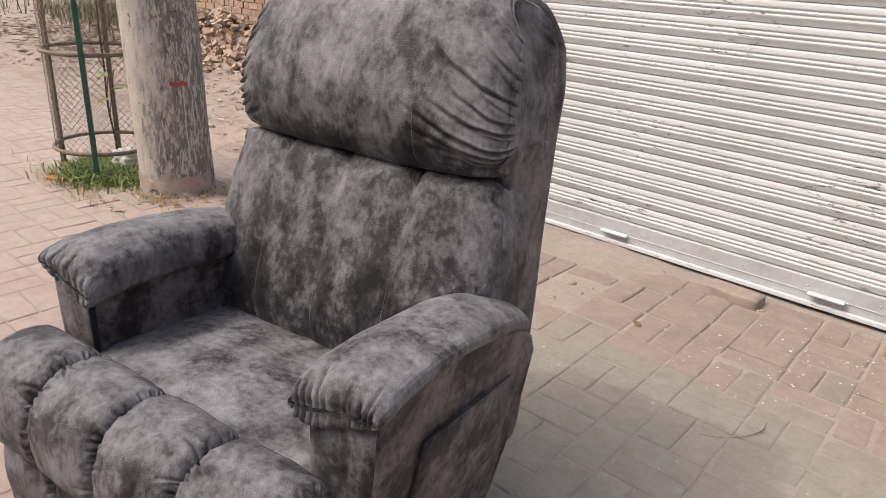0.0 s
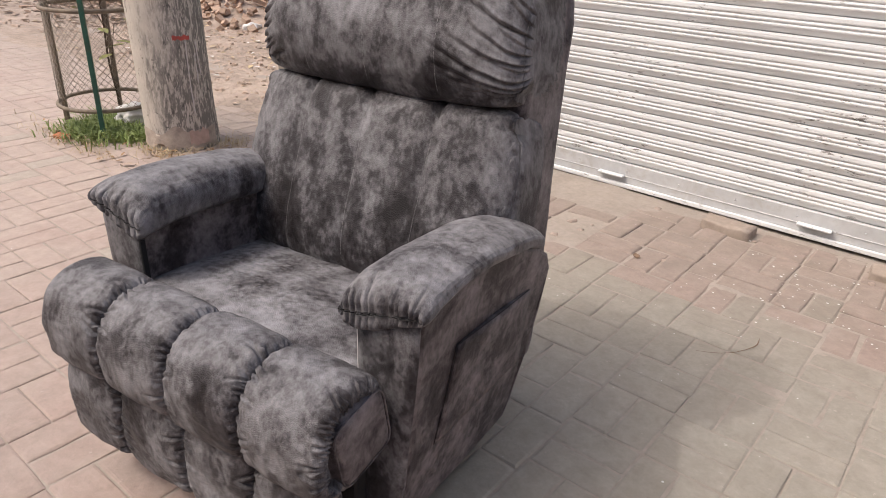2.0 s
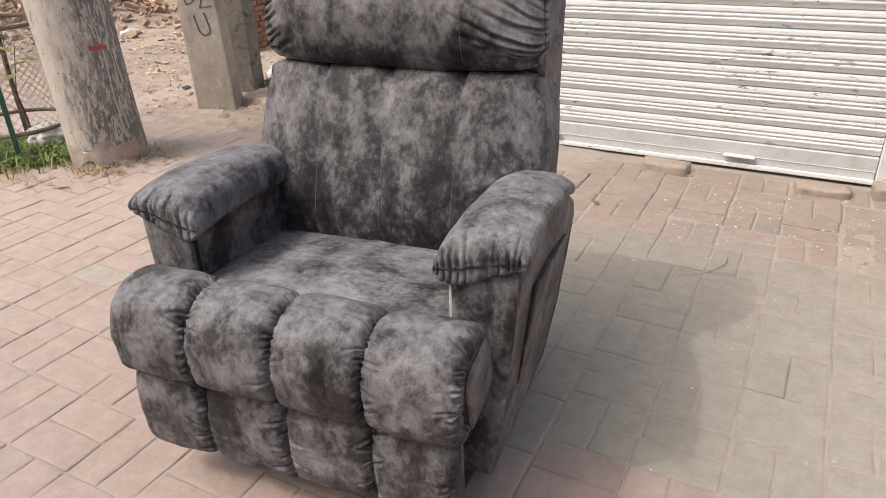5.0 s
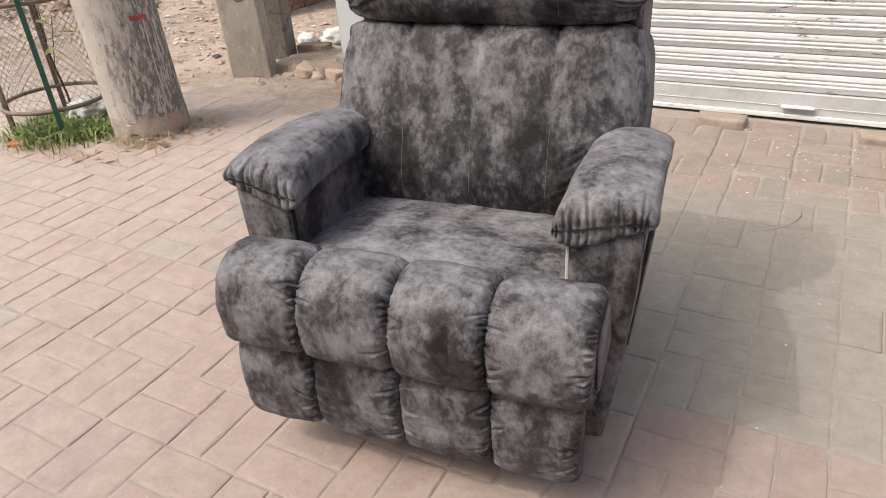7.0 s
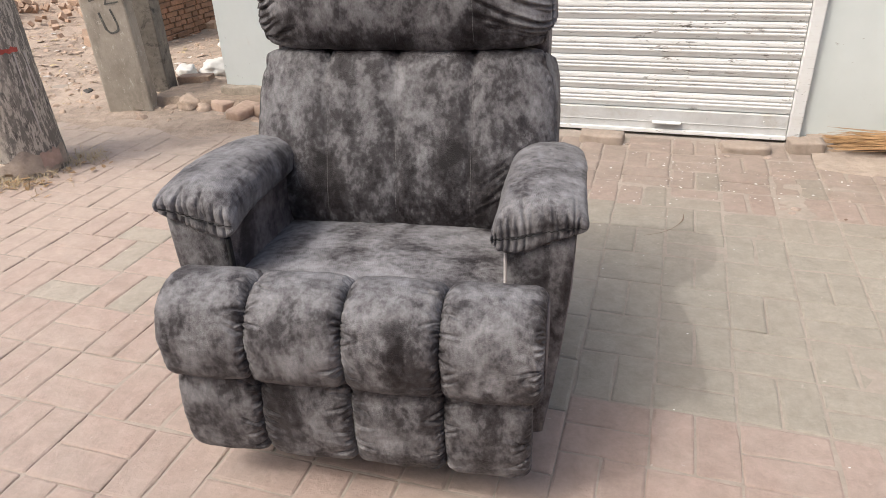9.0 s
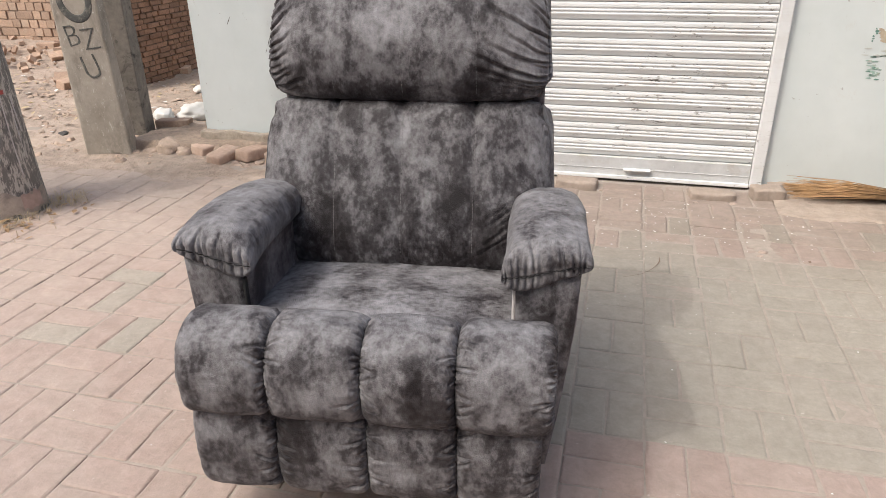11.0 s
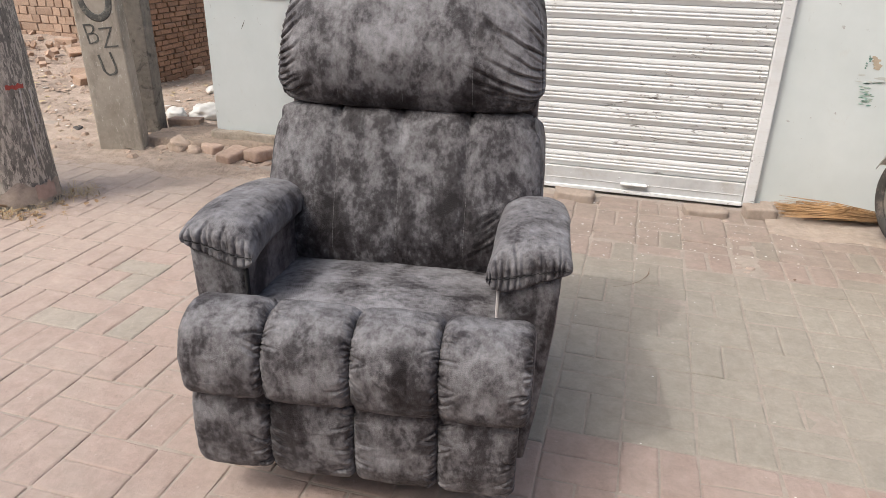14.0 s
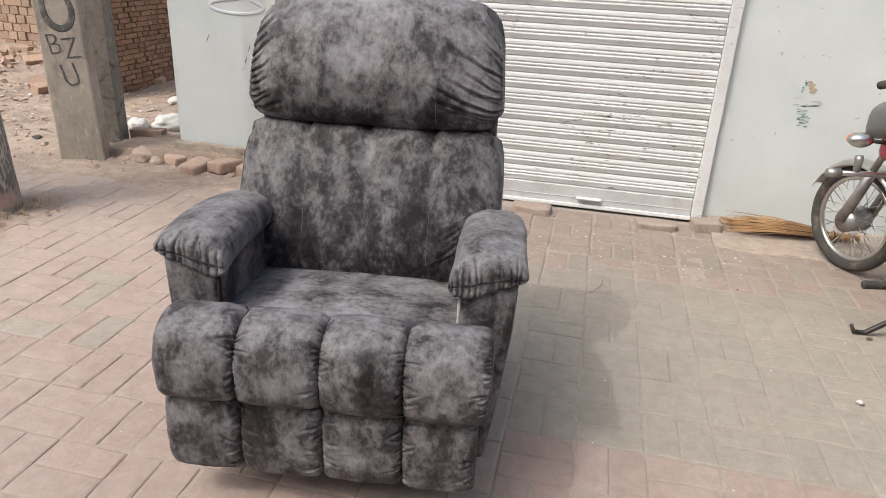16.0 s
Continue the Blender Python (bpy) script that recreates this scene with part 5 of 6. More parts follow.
# rubble kerb below the white wall
kerb = thing("rubble_kerb", "low kerb of rough concrete and field stones at the wall foot", "kerb")
MUD = plain("dried_mud", (0.300, 0.232, 0.180), 0.95, 0, 0.35, 30, 1.0, 0.014, (0.20, 0.150, 0.115))
FOOTING = plain("crumbling_plaster", (0.36, 0.31, 0.255), 0.95, 0, 0.35, 26, 1.0, 0.012, (0.22, 0.175, 0.14))


def bank_height(x, y):
    """Dried mud piled along the wall foot, broken off towards the paving."""
    front = 3.12 + 0.10 * max(0.0, min(1.0, (x + 3.25) / 0.25)) + 0.035 * wob(x * 7, 3.0) + 0.015 * wob(x * 21, 9.0)
    step = max(0.0, min(1.0, (y - front) / 0.05))
    ends = max(0.0, min(1.0, (x + 3.86) / 0.10)) * max(0.0, min(1.0, (-2.42 - x) / 0.15))
    top = 0.075 + 0.012 * wob(x * 9, y * 9, 2) + 0.007 * wob(x * 24, y * 24, 5)
    skirt = 0.022 * math.exp(-max(0.0, front - y) / 0.07) * (1 + wob(x * 12, y * 12, 8))
    return -0.02 + ends * ((step * step * (3 - 2 * step)) * (top + 0.02) + (1 - step) * (skirt + 0.012))


xs, ys = np.linspace(-3.88, -2.40, 110), np.linspace(2.98, 3.62, 56)
bank_faces = [(j * 110 + i, j * 110 + i + 1, (j + 1) * 110 + i + 1, (j + 1) * 110 + i) for j in range(55) for i in range(109) if not (xs[i] > -3.30 and ys[j] > 3.37)]
link("mud_bank", mesh_of("mud_bank", [(x, y, bank_height(x, y)) for y in ys for x in xs], bank_faces, MUD), kerb, "dried mud heaped along the wall foot")
bm = box_bm(-3.34, -2.45, 3.300, 3.358, -0.02, 0.125, 0.008, 2)
bmesh.ops.subdivide_edges(bm, edges=bm.edges[:], cuts=7, use_grid_fill=True)
for p in bm.verts:
    p.co += Vector((0, min(0, 0.04 * noise.noise(p.co * 9) - 0.004), 0.03 * noise.noise(p.co * 8)))
part("wall_footing", bm, FOOTING, kerb, "crumbling wall footing", True)
RUBBLE_STONE = plain("dusty_rubble_stone", (0.385, 0.300, 0.240), 0.95, 0, 0.35, 28, 1.0, 0.012, (0.26, 0.200, 0.160))
STONES = ((-3.49, 3.165, 0.074), (-3.375, 3.145, 0.052), (-3.42, 3.27, 0.050), (-3.31, 3.27, 0.055), (-3.60, 3.11, 0.034), (-3.15, 3.22, 0.045), (-3.30, 3.055, 0.020), (-3.13, 3.02, 0.018), (-2.90, 3.00, 0.020), (-3.70, 3.09, 0.026), (-2.86, 2.975, 0.014), (-3.42, 3.05, 0.014), (-2.98, 3.25, 0.035), (-2.94, 3.03, 0.022), (-2.79, 3.06, 0.024), (-2.74, 3.02, 0.016), (-3.00, 2.95, 0.012), (-3.20, 3.06, 0.022), (-3.36, 3.09, 0.024), (-3.52, 3.09, 0.020), (-2.85, 3.02, 0.013), (-2.67, 3.05, 0.018))
for i, (x, y, r) in enumerate(STONES):
    st = lump("stone", (x, y, -0.012), (r * 1.4, r * 1.05, r * 0.78), 11.3 + i * 2.1, RUBBLE_STONE, "", "", 0.34, 3, parent=kerb)
    st["kind"] = ""

# rubble pile
pile = thing("rubble_pile", "heap of broken fired bricks against the lot wall", "rubble", pose(-8.6, 5.4, 0))
for i in range(290):
    a, r = random.uniform(0, 6.28), abs(random.gauss(0, 0.75))
    x, y = r * math.cos(a) * 1.1, r * math.sin(a) * 0.75
    z = max(0.0, 0.46 * math.exp(-((x / 1.35) ** 2 + (y / 0.62) ** 2))) * random.uniform(0.35, 1.0) + lot_height(x - 8.6, y + 5.4) + 0.01
    link("brick", random.choice(LOOSE + HALF + HALF), pile, m=pose(x, y, z, random.uniform(-40, 40), random.uniform(-40, 40), random.uniform(0, 360)) @ Matrix.Scale(random.uniform(0.6, 0.95), 4))
bm = bmesh.new()
bmesh.ops.create_grid(bm, x_segments=30, y_segments=30, size=1)
for p in bm.verts:
    x, y = p.co.x * 2.4, p.co.y * 1.2
    p.co = Vector((x, y, 0.40 * math.exp(-((x / 1.2) ** 2 + (y / 0.55) ** 2)) - 0.03 + 0.03 * noise.noise(Vector((x * 4, y * 4, 0)))))
more = []
for i in range(500):
    x, y = random.gauss(0, 0.80), random.gauss(0, 0.50)
    me = random.choice(HALF)
    m = pose(x, y, 0.42 * math.exp(-((x / 1.3) ** 2 + (y / 0.6) ** 2)) + lot_height(x - 8.6, y + 5.4) + 0.005, random.uniform(-60, 60), random.uniform(-60, 60), random.uniform(0, 360)) @ Matrix.Scale(random.uniform(0.25, 0.7), 4)
    more.append(([m @ p.co for p in me.vertices], [tuple(p.vertices) for p in me.polygons]))
link("brick_debris", mesh_of("brick_debris", *joined(more), BRICK_TAN, False), pile, "broken bits of brick")["kind"] = "stuff"
part("debris_core", bm, DIRT, pile, "earth and brick dust", True)

# small stones over the lot
pieces = []
for i in range(2200):
    x, y = random.uniform(-9.5, -3.4), random.uniform(2.9, 6.6)
    s = abs(random.gauss(0, 0.014)) + 0.005
    z = lot_height(x, y)
    pts = [(x + s * random.uniform(0.6, 1.3) * math.cos(a) * (1.0 if h else 0.55), y + s * random.uniform(0.6, 1.3) * math.sin(a) * (1.0 if h else 0.55), z + (0.0 if h else s * random.uniform(0.25, 0.6))) for h in (1, 0) for a in np.linspace(0, 6.28, 5, endpoint=False) + random.uniform(0, 1)]
    pieces.append((pts, [(j, (j + 1) % 5, 5 + (j + 1) % 5, 5 + j) for j in range(5)] + [(5, 6, 7, 8, 9)]))
tagged(link("pebbles", mesh_of("pebbles", *joined(pieces), STONE, False)), "pebbles and brick chips strewn over the earth", "pebbles", kind="stuff")
pieces = []
for i in range(330):
    x, y = (random.uniform(-3.2, 1.6), random.uniform(0.4, 3.2)) if i < 130 else (random.gauss(-0.2, 0.32), random.gauss(2.72, 0.22))
    s = abs(random.gauss(0, 0.0016 if i < 130 else 0.0026)) + 0.001
    pts = [(x + s * math.cos(a), y + s * random.uniform(0.5, 1.2) * math.sin(a), 0.0040) for a in np.linspace(0, 6.28, 6, endpoint=False)] + [(x, y, 0.0040 + s * 0.35)]
    pieces.append((pts, [(j, (j + 1) % 6, 6) for j in range(6)]))
tagged(link("grit", mesh_of("grit", *joined(pieces), PLASTIC_BAG, False)), "tiny pale specks of grit and paper on the paving", "grit", kind="stuff")
tube_part("twig", [(-0.565, 1.995, 0.003), (-0.53, 2.012, 0.004), (-0.495, 2.036, 0.004), (-0.462, 2.072, 0.005), (-0.440, 2.110, 0.006), (-0.424, 2.148, 0.007), (-0.419, 2.162, 0.011), (-0.419, 2.170, 0.032)], [0.0005, 0.0006, 0.0007, 0.0008, 0.0010, 0.0020, 0.0022, 0.0006], DARK_LEAF, None, 5)
tagged(bpy.data.objects["twig"], "thin curved dry twig lying on the paving", "twig")
lump("crumpled_paper", (0.485, 1.46, 0.003), (0.012, 0.010, 0.008), 2.2, PLASTIC_BAG, "tiny crumpled white paper on the grey paving", "paper", 0.5, 3)

for x, y, a, size in ((0.66, 1.98, 0.6, 0.035), (-1.02, 2.50, 2.2, 0.050), (0.20, 2.30, 1.2, 0.022)):
    leaf = link("fallen_leaf", mesh_of("leaf", *leaf_piece((x, y, 0.006), (math.cos(a), math.sin(a), 0.12), size, size * 0.6, 0.1), DARK_LEAF))
    tagged(leaf, "small curled brown leaf lying on the paving", "leaf", "fallen leaves on the paving")

# ---- lot walls of brick ----
def brick_wall(name, origin, rz, length, rows, mesh_mat, near, label, course=0.068, long=0.20):
    """Wall along its own x, face at y = 0; bricks between the lengths of near are parts, the rest one mesh."""
    wall = thing(name, label, "wall", pose(*origin, 0, 0, rz), kind="structure")
    part("mortar_core", box_bm(0, length, 0.012, 0.23, -0.2, rows * course), MORTAR if course > 0.06 else DARK_JOINT, wall)
    shapes = [brick_mesh("brick", mesh_mat, 51 + 1.7 * i, long - 0.010, 0.10, course - 0.007, 0.007) for i in range(4)]
    heads = [brick_mesh("brick", mesh_mat, 71 + 1.7 * i, long / 2 - 0.009, 0.10, course - 0.007, 0.007) for i in range(3)]
    rest = []
    made = 0
    for r in range(rows):
        x = -0.06 * (r % 2)
        while x < length:
            header = random.random() < 0.62
            step = (long / 2 if header else long) + random.uniform(0, 0.006)
            me = random.choice(heads if header else shapes)
            m = pose(x + step / 2, 0.048 + random.uniform(-0.009, 0.009), (r + 0.5) * course, random.uniform(-1, 1), random.uniform(-1.2, 1.2), random.uniform(-1, 1))
            if near[0] < x < near[1] and r < 15 and made < 290:
                link("brick", me, wall, m=m)
                made += 1
            else:
                rest.append(([m @ p.co for p in me.vertices], [tuple(p.vertices) for p in me.polygons]))
            x += step
    far = link("brickwork", mesh_of("brickwork", *joined(rest), mesh_mat, False), wall)
    far["kind"] = "stuff"
    return wall


brick_wall("wall_lot_back", (-13.5, 6.75, -0.05), 0, 8.3, 22, BRICK_TAN, (4.9, 7.6), "tan fired brick wall at the back of the lot", 0.100, 0.25)
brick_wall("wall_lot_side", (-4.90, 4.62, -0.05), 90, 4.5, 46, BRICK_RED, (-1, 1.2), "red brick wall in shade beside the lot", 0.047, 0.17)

# ---- wall marks, broom, concrete apron ----
patch = thing("peeled_poster", "peeled teal and tan scraps of an old poster on the wall", "poster scrap", pose(0.565, RIGHT_Y - 0.0012, 0))
TAN_PATCH = plain("tan_paper_scrap", (0.40, 0.335, 0.255), 0.85, 0, 0.25, 40, 0.3, 0.001)
SMEAR = plain("grey_paste_smear", (0.44, 0.455, 0.43), 0.85, 0, 0.2, 40, 0.3, 0.001)


def scrap(cx, cz, w, h, mat, lift):
    pts = [(cx + w * random.uniform(0.55, 1.2) * math.cos(a), -0.0003 * lift, cz + h * random.uniform(0.55, 1.2) * math.sin(a)) for a in np.linspace(0, 6.28, 11, endpoint=False)]
    link("scrap", mesh_of("scrap", pts + [(p[0], 0.0009, p[2]) for p in pts], [tuple(range(10, -1, -1))] + [(j, (j + 1) % 11, 11 + (j + 1) % 11, 11 + j) for j in range(11)], mat, False), patch)


for k in range(7):
    scrap(random.uniform(-0.075, 0.075), 0.735 + random.uniform(-0.015, 0.02), random.uniform(0.012, 0.035), random.uniform(0.003, 0.007), SMEAR, 1)
for k in range(5):
    scrap(0.004 + random.uniform(-0.014, 0.014), 0.795 + 0.012 * k, random.uniform(0.016, 0.028), random.uniform(0.007, 0.016), TAN_PATCH, 1 + k % 2)
for k in range(6):
    scrap(-0.040 + 0.018 * random.random(), 0.79 + 0.012 * k, random.uniform(0.004, 0.010), random.uniform(0.003, 0.008), TEAL_DARK, 2)
for k in range(34):
    z = random.uniform(0.605, 0.720)
    scrap(random.uniform(-0.040, 0.044) * (0.45 + 0.55 * (z - 0.60) / 0.12), z, random.uniform(0.006, 0.020), random.uniform(0.0015, 0.0045), TEAL_DARK if k % 3 == 0 else TEAL_PATCH, 2 + k % 2)
sign = thing("painted_sign", "faded pale blue painted oval on the wall", "painted sign", pose(-2.835, WALL_Y - 0.0025, 1.022))
arc = [(0.182 * math.cos(a), 0, (0.042 + 0.030 * math.exp(-((math.cos(a) - 0.35) / 0.22) ** 2) * (math.sin(a) > 0)) * math.sin(a)) for a in np.linspace(0, 6.28, 60, endpoint=False)]
v, f = tube(arc, 0.011, 8, True)
link("oval", mesh_of("oval", [(p[0], p[1] * 0.1, p[2]) for p in v], f, BLUE_MARK), sign)

WALL_SCRATCHES = ((-3.067, 0.785, -3.036, 0.845, 0.003), (-2.802, 0.668, -2.782, 0.725, 0.0025), (-2.772, 0.749, -2.752, 0.802, 0.003), (-2.822, 0.625, -2.811, 0.653, 0.002))


def wall_scratch(x0, z0, x1, z1, width):
    dx, dz = x1 - x0, z1 - z0
    k = width / math.hypot(dx, dz)
    pts = [(x0, 0, z0), (x0 + 0.4 * dx - dz * k, 0, z0 + 0.4 * dz + dx * k), (x1, 0, z1), (x0 + 0.5 * dx + dz * k, 0, z0 + 0.5 * dz - dx * k)]
    ob = link("wall_scratch", mesh_of("wall_scratch", pts + [(a, 0.002, c) for a, b, c in pts], [(0, 1, 2, 3), (0, 4, 5, 1), (1, 5, 6, 2), (2, 6, 7, 3), (3, 7, 4, 0)], PAINT_MARK, False), m=pose(0, WALL_Y - 0.0012, 0))
    return tagged(ob, "short dark scratch in the pale wall paint", "scratch", "scratches on the wall")


for x0, z0, x1, z1, width in WALL_SCRATCHES:
    wall_scratch(x0, z0, x1, z1, width)

bm = bmesh.new()
bmesh.ops.create_grid(bm, x_segments=160, y_segments=26, size=1)
for p in bm.verts:
    x, y = 0.17 + (p.co.x + 1) * 2.5, 2.81 + (p.co.y + 1) * 0.275
    front = (p.co.y < -0.9)
    p.co = Vector((x, y + (0.05 * noise.noise(Vector((x * 4, 0, 0))) if p.co.y < 0 else 0), (-0.03 if front else 0.008) + 0.012 * noise.noise(Vector((x * 3, y * 5, 0))) + 0.006 * noise.noise(Vector((x * 14, y * 14, 2))) + 0.004 * noise.noise(Vector((x * 37, y * 37, 5))) + 0.03 * max(0, p.co.y)))
apron = part("apron", bm, plain("dusty_apron", (0.345, 0.285, 0.240), 0.95, 0, 0.28, 24, 1.0, 0.012, (0.29, 0.232, 0.19)), None, "", True)
tagged(apron, "rough worn concrete apron along the wall foot", "ground", kind="structure")

broom = thing("straw_broom", "bundle broom of long brown straw lying by the wall", "broom", pose(0.80, 3.150, 0.026, 0, 0, 0))
straws = []
for i in range(230):
    a, b = random.gauss(0, 1), random.gauss(0, 1)
    length = random.uniform(0.42, 0.58)
    end = Vector((-length, min(0.115, 0.012 + 0.055 * a), max(-0.012, 0.004 + 0.020 * abs(b))))
    start = Vector((0.0, 0.012 * a, 0.008 + 0.010 * abs(b)))
    mid = (start + end) / 2 + Vector((0, 0.015 * random.gauss(0, 1), 0.012))
    straws.append(tube([start, mid, end], [0.0024, 0.0019, 0.0008], 3))
link("bristles", mesh_of("bristles", *joined(straws), STRAW), broom)
v, f = tube([(-0.06, 0.002, 0.012), (0.05, 0, 0.016), (0.16, -0.01, 0.02)], [0.024, 0.022, 0.016], 10)
link("handle", mesh_of("handle", v, f, STRAW), broom, "bound straw handle")
tube_part("binding", circle((0.03, 0, 0.015), 0.024, (0, 1, 0), (0, 0, 1), 14), 0.004, RUST, broom, 6, True)

# ---- motorcycle ----
bike = thing("motorcycle", "small red motorcycle with chrome fender parked on its side stand", "motorcycle", pose(0.775, 2.78, 0, 0, 0, 104.5))


def wheel(parent_name, m, r=0.268):
    w = link(parent_name, mesh_of("tyre", *tube(circle((0, 0, 0), r - 0.029, (1, 0, 0), (0, 0, 1), 56), 0.027, 12, True), RUBBER), bike, "dusty black tyre", m)
    tube_part("rim", circle((0, 0, 0), r - 0.062, (1, 0, 0), (0, 0, 1), 56), 0.013, CHROME, w, 10, True)
    v, f = tube([(0, -0.055, 0), (0, -0.05, 0), (0, 0.05, 0), (0, 0.055, 0)], [0.045, 0.062, 0.062, 0.045], 24)
    link("hub", mesh_of("hub", v, f, ALU), w)
    for k in range(36):
        a = 2 * math.pi * k / 36
        b = a + (0.55 if k % 2 else -0.55)
        y = 0.035 if (k // 2) % 2 else -0.035
        tube_part("spoke", [(0.06 * math.cos(b), y, 0.06 * math.sin(b)), ((r - 0.075) * math.cos(a), 0, (r - 0.075) * math.sin(a))], 0.0019, CHROME, w, 4)
    return w


STEER = pose(0, 0, 0.268, 0, 0, 14.0)
wheel("front_wheel", STEER)
wheel("rear_wheel", pose(-1.22, 0, 0.268))
rings = []
for a in np.linspace(radians(20), radians(165), 30):
    ring = []
    for q in np.linspace(-1, 1, 11):
        rr = 0.300 - 0.030 * q * q
        ring.append((rr * math.cos(a), 0.058 * q, rr * math.sin(a)))
    for q in np.linspace(1, -1, 11):
        rr = 0.297 - 0.030 * q * q
        ring.append((rr * math.cos(a), 0.056 * q, rr * math.sin(a)))
    rings.append(ring)
link("front_fender", mesh_of("front_fender", *loft(rings), CHROME), bike, "chrome front fender", STEER)
for y in (0.085, -0.085):
    low = tube_part("fork_leg", [(0.0, y, 0.0), (-0.05, y, 0.13), (-0.10, y, 0.28)], [0.026, 0.025, 0.024], ALU, bike, 14)
    low.matrix_basis = STEER
    up = tube_part("fork_tube", [(-0.10, y, 0.28), (-0.22, y, 0.62)], 0.016, CHROME, bike, 12)
    up.matrix_basis = STEER
v, f = tube([(-0.02, 0.0, 0.0), (-0.02, 0.085, 0.0)], [0.048, 0.056], 20)
link("brake_drum", mesh_of("brake_drum", v, f, ALU), bike, "", STEER)
bm = box_bm(-0.30, -0.08, -0.18, 0.23, 0.51, 0.68, 0.06, 4)
for p in bm.verts:
    p.co.y *= 1.0 - 0.9 * max(0.0, p.co.x + 0.16)
    p.co.z -= 0.35 * max(0.0, p.co.x + 0.2)
for p in bm.verts:
    p.co.z -= 0.045
part("headlight_cowl", bm, SMOKE, bike, "grey smoked headlight cowl", True).matrix_basis = STEER
bm = bmesh.new()
bmesh.ops.create_uvsphere(bm, u_segments=24, v_segments=14, radius=1)
for p in bm.verts:
    p.co = Vector((-0.07 + p.co.x * 0.06, p.co.y * 0.085, 0.54 + p.co.z * 0.085))
part("headlight", bm, CLEAR_LENS, bike, "round clear headlight", True).matrix_basis = STEER
for y in (0.245, -0.245):
    bm = bmesh.new()
    bmesh.ops.create_uvsphere(bm, u_segments=20, v_segments=12, radius=1)
    for p in bm.verts:
        p.co = Vector((-0.245 + p.co.x * 0.040, y + p.co.y * 0.055, 0.722 + p.co.z * 0.034))
    ind = part("indicator", bm, CHROME, bike, "chrome indicator housing", True)
    bm = bmesh.new()
    bmesh.ops.create_uvsphere(bm, u_segments=16, v_segments=10, radius=1)
    for p in bm.verts:
        p.co = Vector((-0.222 + p.co.x * 0.034, y + p.co.y * 0.046, 0.720 + p.co.z * 0.030))
    part("lens", bm, ORANGE_LENS, ind, "orange lens", True)
    tube_part("indicator_stem", [(-0.25, y * 0.45, 0.712), (-0.245, y * 0.85, 0.720)], 0.009, DARK_METAL, ind, 8)
bm = box_bm(-0.36, -0.19, -0.13, 0.13, 0.63, 0.80, 0.04, 3)
part("front_cover", bm, RED_PAINT, bike, "glossy red front cover", True)
bm = bmesh.new()
bmesh.ops.create_uvsphere(bm, u_segments=32, v_segments=18, radius=1)
for p in bm.verts:
    x = p.co.x
    p.co = Vector((-0.55 + x * 0.25, p.co.y * (0.13 - 0.03 * x * -1), 0.80 + max(-0.6, p.co.z) * 0.12 + 0.03 * x))
part("fuel_tank", bm, RED_PAINT, bike, "glossy red fuel tank", True)
bm = box_bm(-1.28, -0.74, -0.12, 0.12, 0.74, 0.83, 0.035, 3)
part("saddle", bm, RUBBER, bike, "black padded saddle", True)
bm = box_bm(-0.78, -0.46, -0.12, 0.12, 0.24, 0.52, 0.04, 3)
part("engine", bm, ALU, bike, "finned alloy engine", True)
for k in range(6):
    part("cooling_fin", box_bm(-0.50, -0.34, -0.09, 0.09, 0.38 + 0.022 * k, 0.389 + 0.022 * k), ALU, bike)
tube_part("frame_tube", [(-0.24, 0, 0.80), (-0.36, 0, 0.45), (-0.42, 0, 0.26), (-0.80, 0, 0.24), (-1.0, 0, 0.45), (-1.25, 0, 0.70)], 0.018, DARK_METAL, bike, 10)
tube_part("frame_tube", [(-0.24, 0, 0.84), (-0.8, 0, 0.74), (-1.3, 0, 0.72)], 0.016, DARK_METAL, bike, 10)
for y in (0.10, -0.10):
    tube_part("swing_arm", [(-0.78, y, 0.30), (-1.22, y, 0.287)], 0.018, DARK_METAL, bike, 8)
    tube_part("shock_absorber", [(-1.18, y + 0.02, 0.33), (-1.10, y + 0.02, 0.68)], 0.026, CHROME, bike, 12)
bars = tube_part("handlebar", [(-0.40, 0.30, 0.99), (-0.33, 0.22, 1.00), (-0.25, 0.10, 0.96), (-0.25, -0.10, 0.96), (-0.33, -0.22, 1.00), (-0.40, -0.30, 0.99)], 0.011, CHROME, bike, 10)
for y in (0.36, -0.36):
    tube_part("grip", [(-0.385, y * 0.75, 0.992), (-0.42, y * 0.95, 0.985)], 0.017, RUBBER, bars, 10)
tube_part("exhaust_pipe", [(-0.40, -0.05, 0.42), (-0.36, -0.11, 0.28), (-0.6, -0.14, 0.20), (-0.9, -0.15, 0.24), (-1.4, -0.17, 0.32)], [0.016, 0.017, 0.018, 0.035, 0.036], CHROME, bike, 12)
guard_bar = tube_part("leg_guard", [(-0.27, 0.36, 0.575), (-0.27, 0.20, 0.575), (-0.30, 0.0, 0.575), (-0.27, -0.20, 0.575), (-0.27, -0.36, 0.575)], 0.012, CHROME, bike, 10)
for y in (1, -1):
    tube_part("rubber_end", [(-0.27, y * 0.31, 0.575), (-0.27, y * 0.37, 0.575)], 0.020, ALU, guard_bar, 12)
v, f = tube([(-0.27, 0.24, 0.585), (-0.265, 0.24, 0.64), (-0.26, 0.24, 0.655)], [0.014, 0.020, 0.017], 12)
link("rubber_knob", mesh_of("rubber_knob", v, f, ALU), guard_bar)
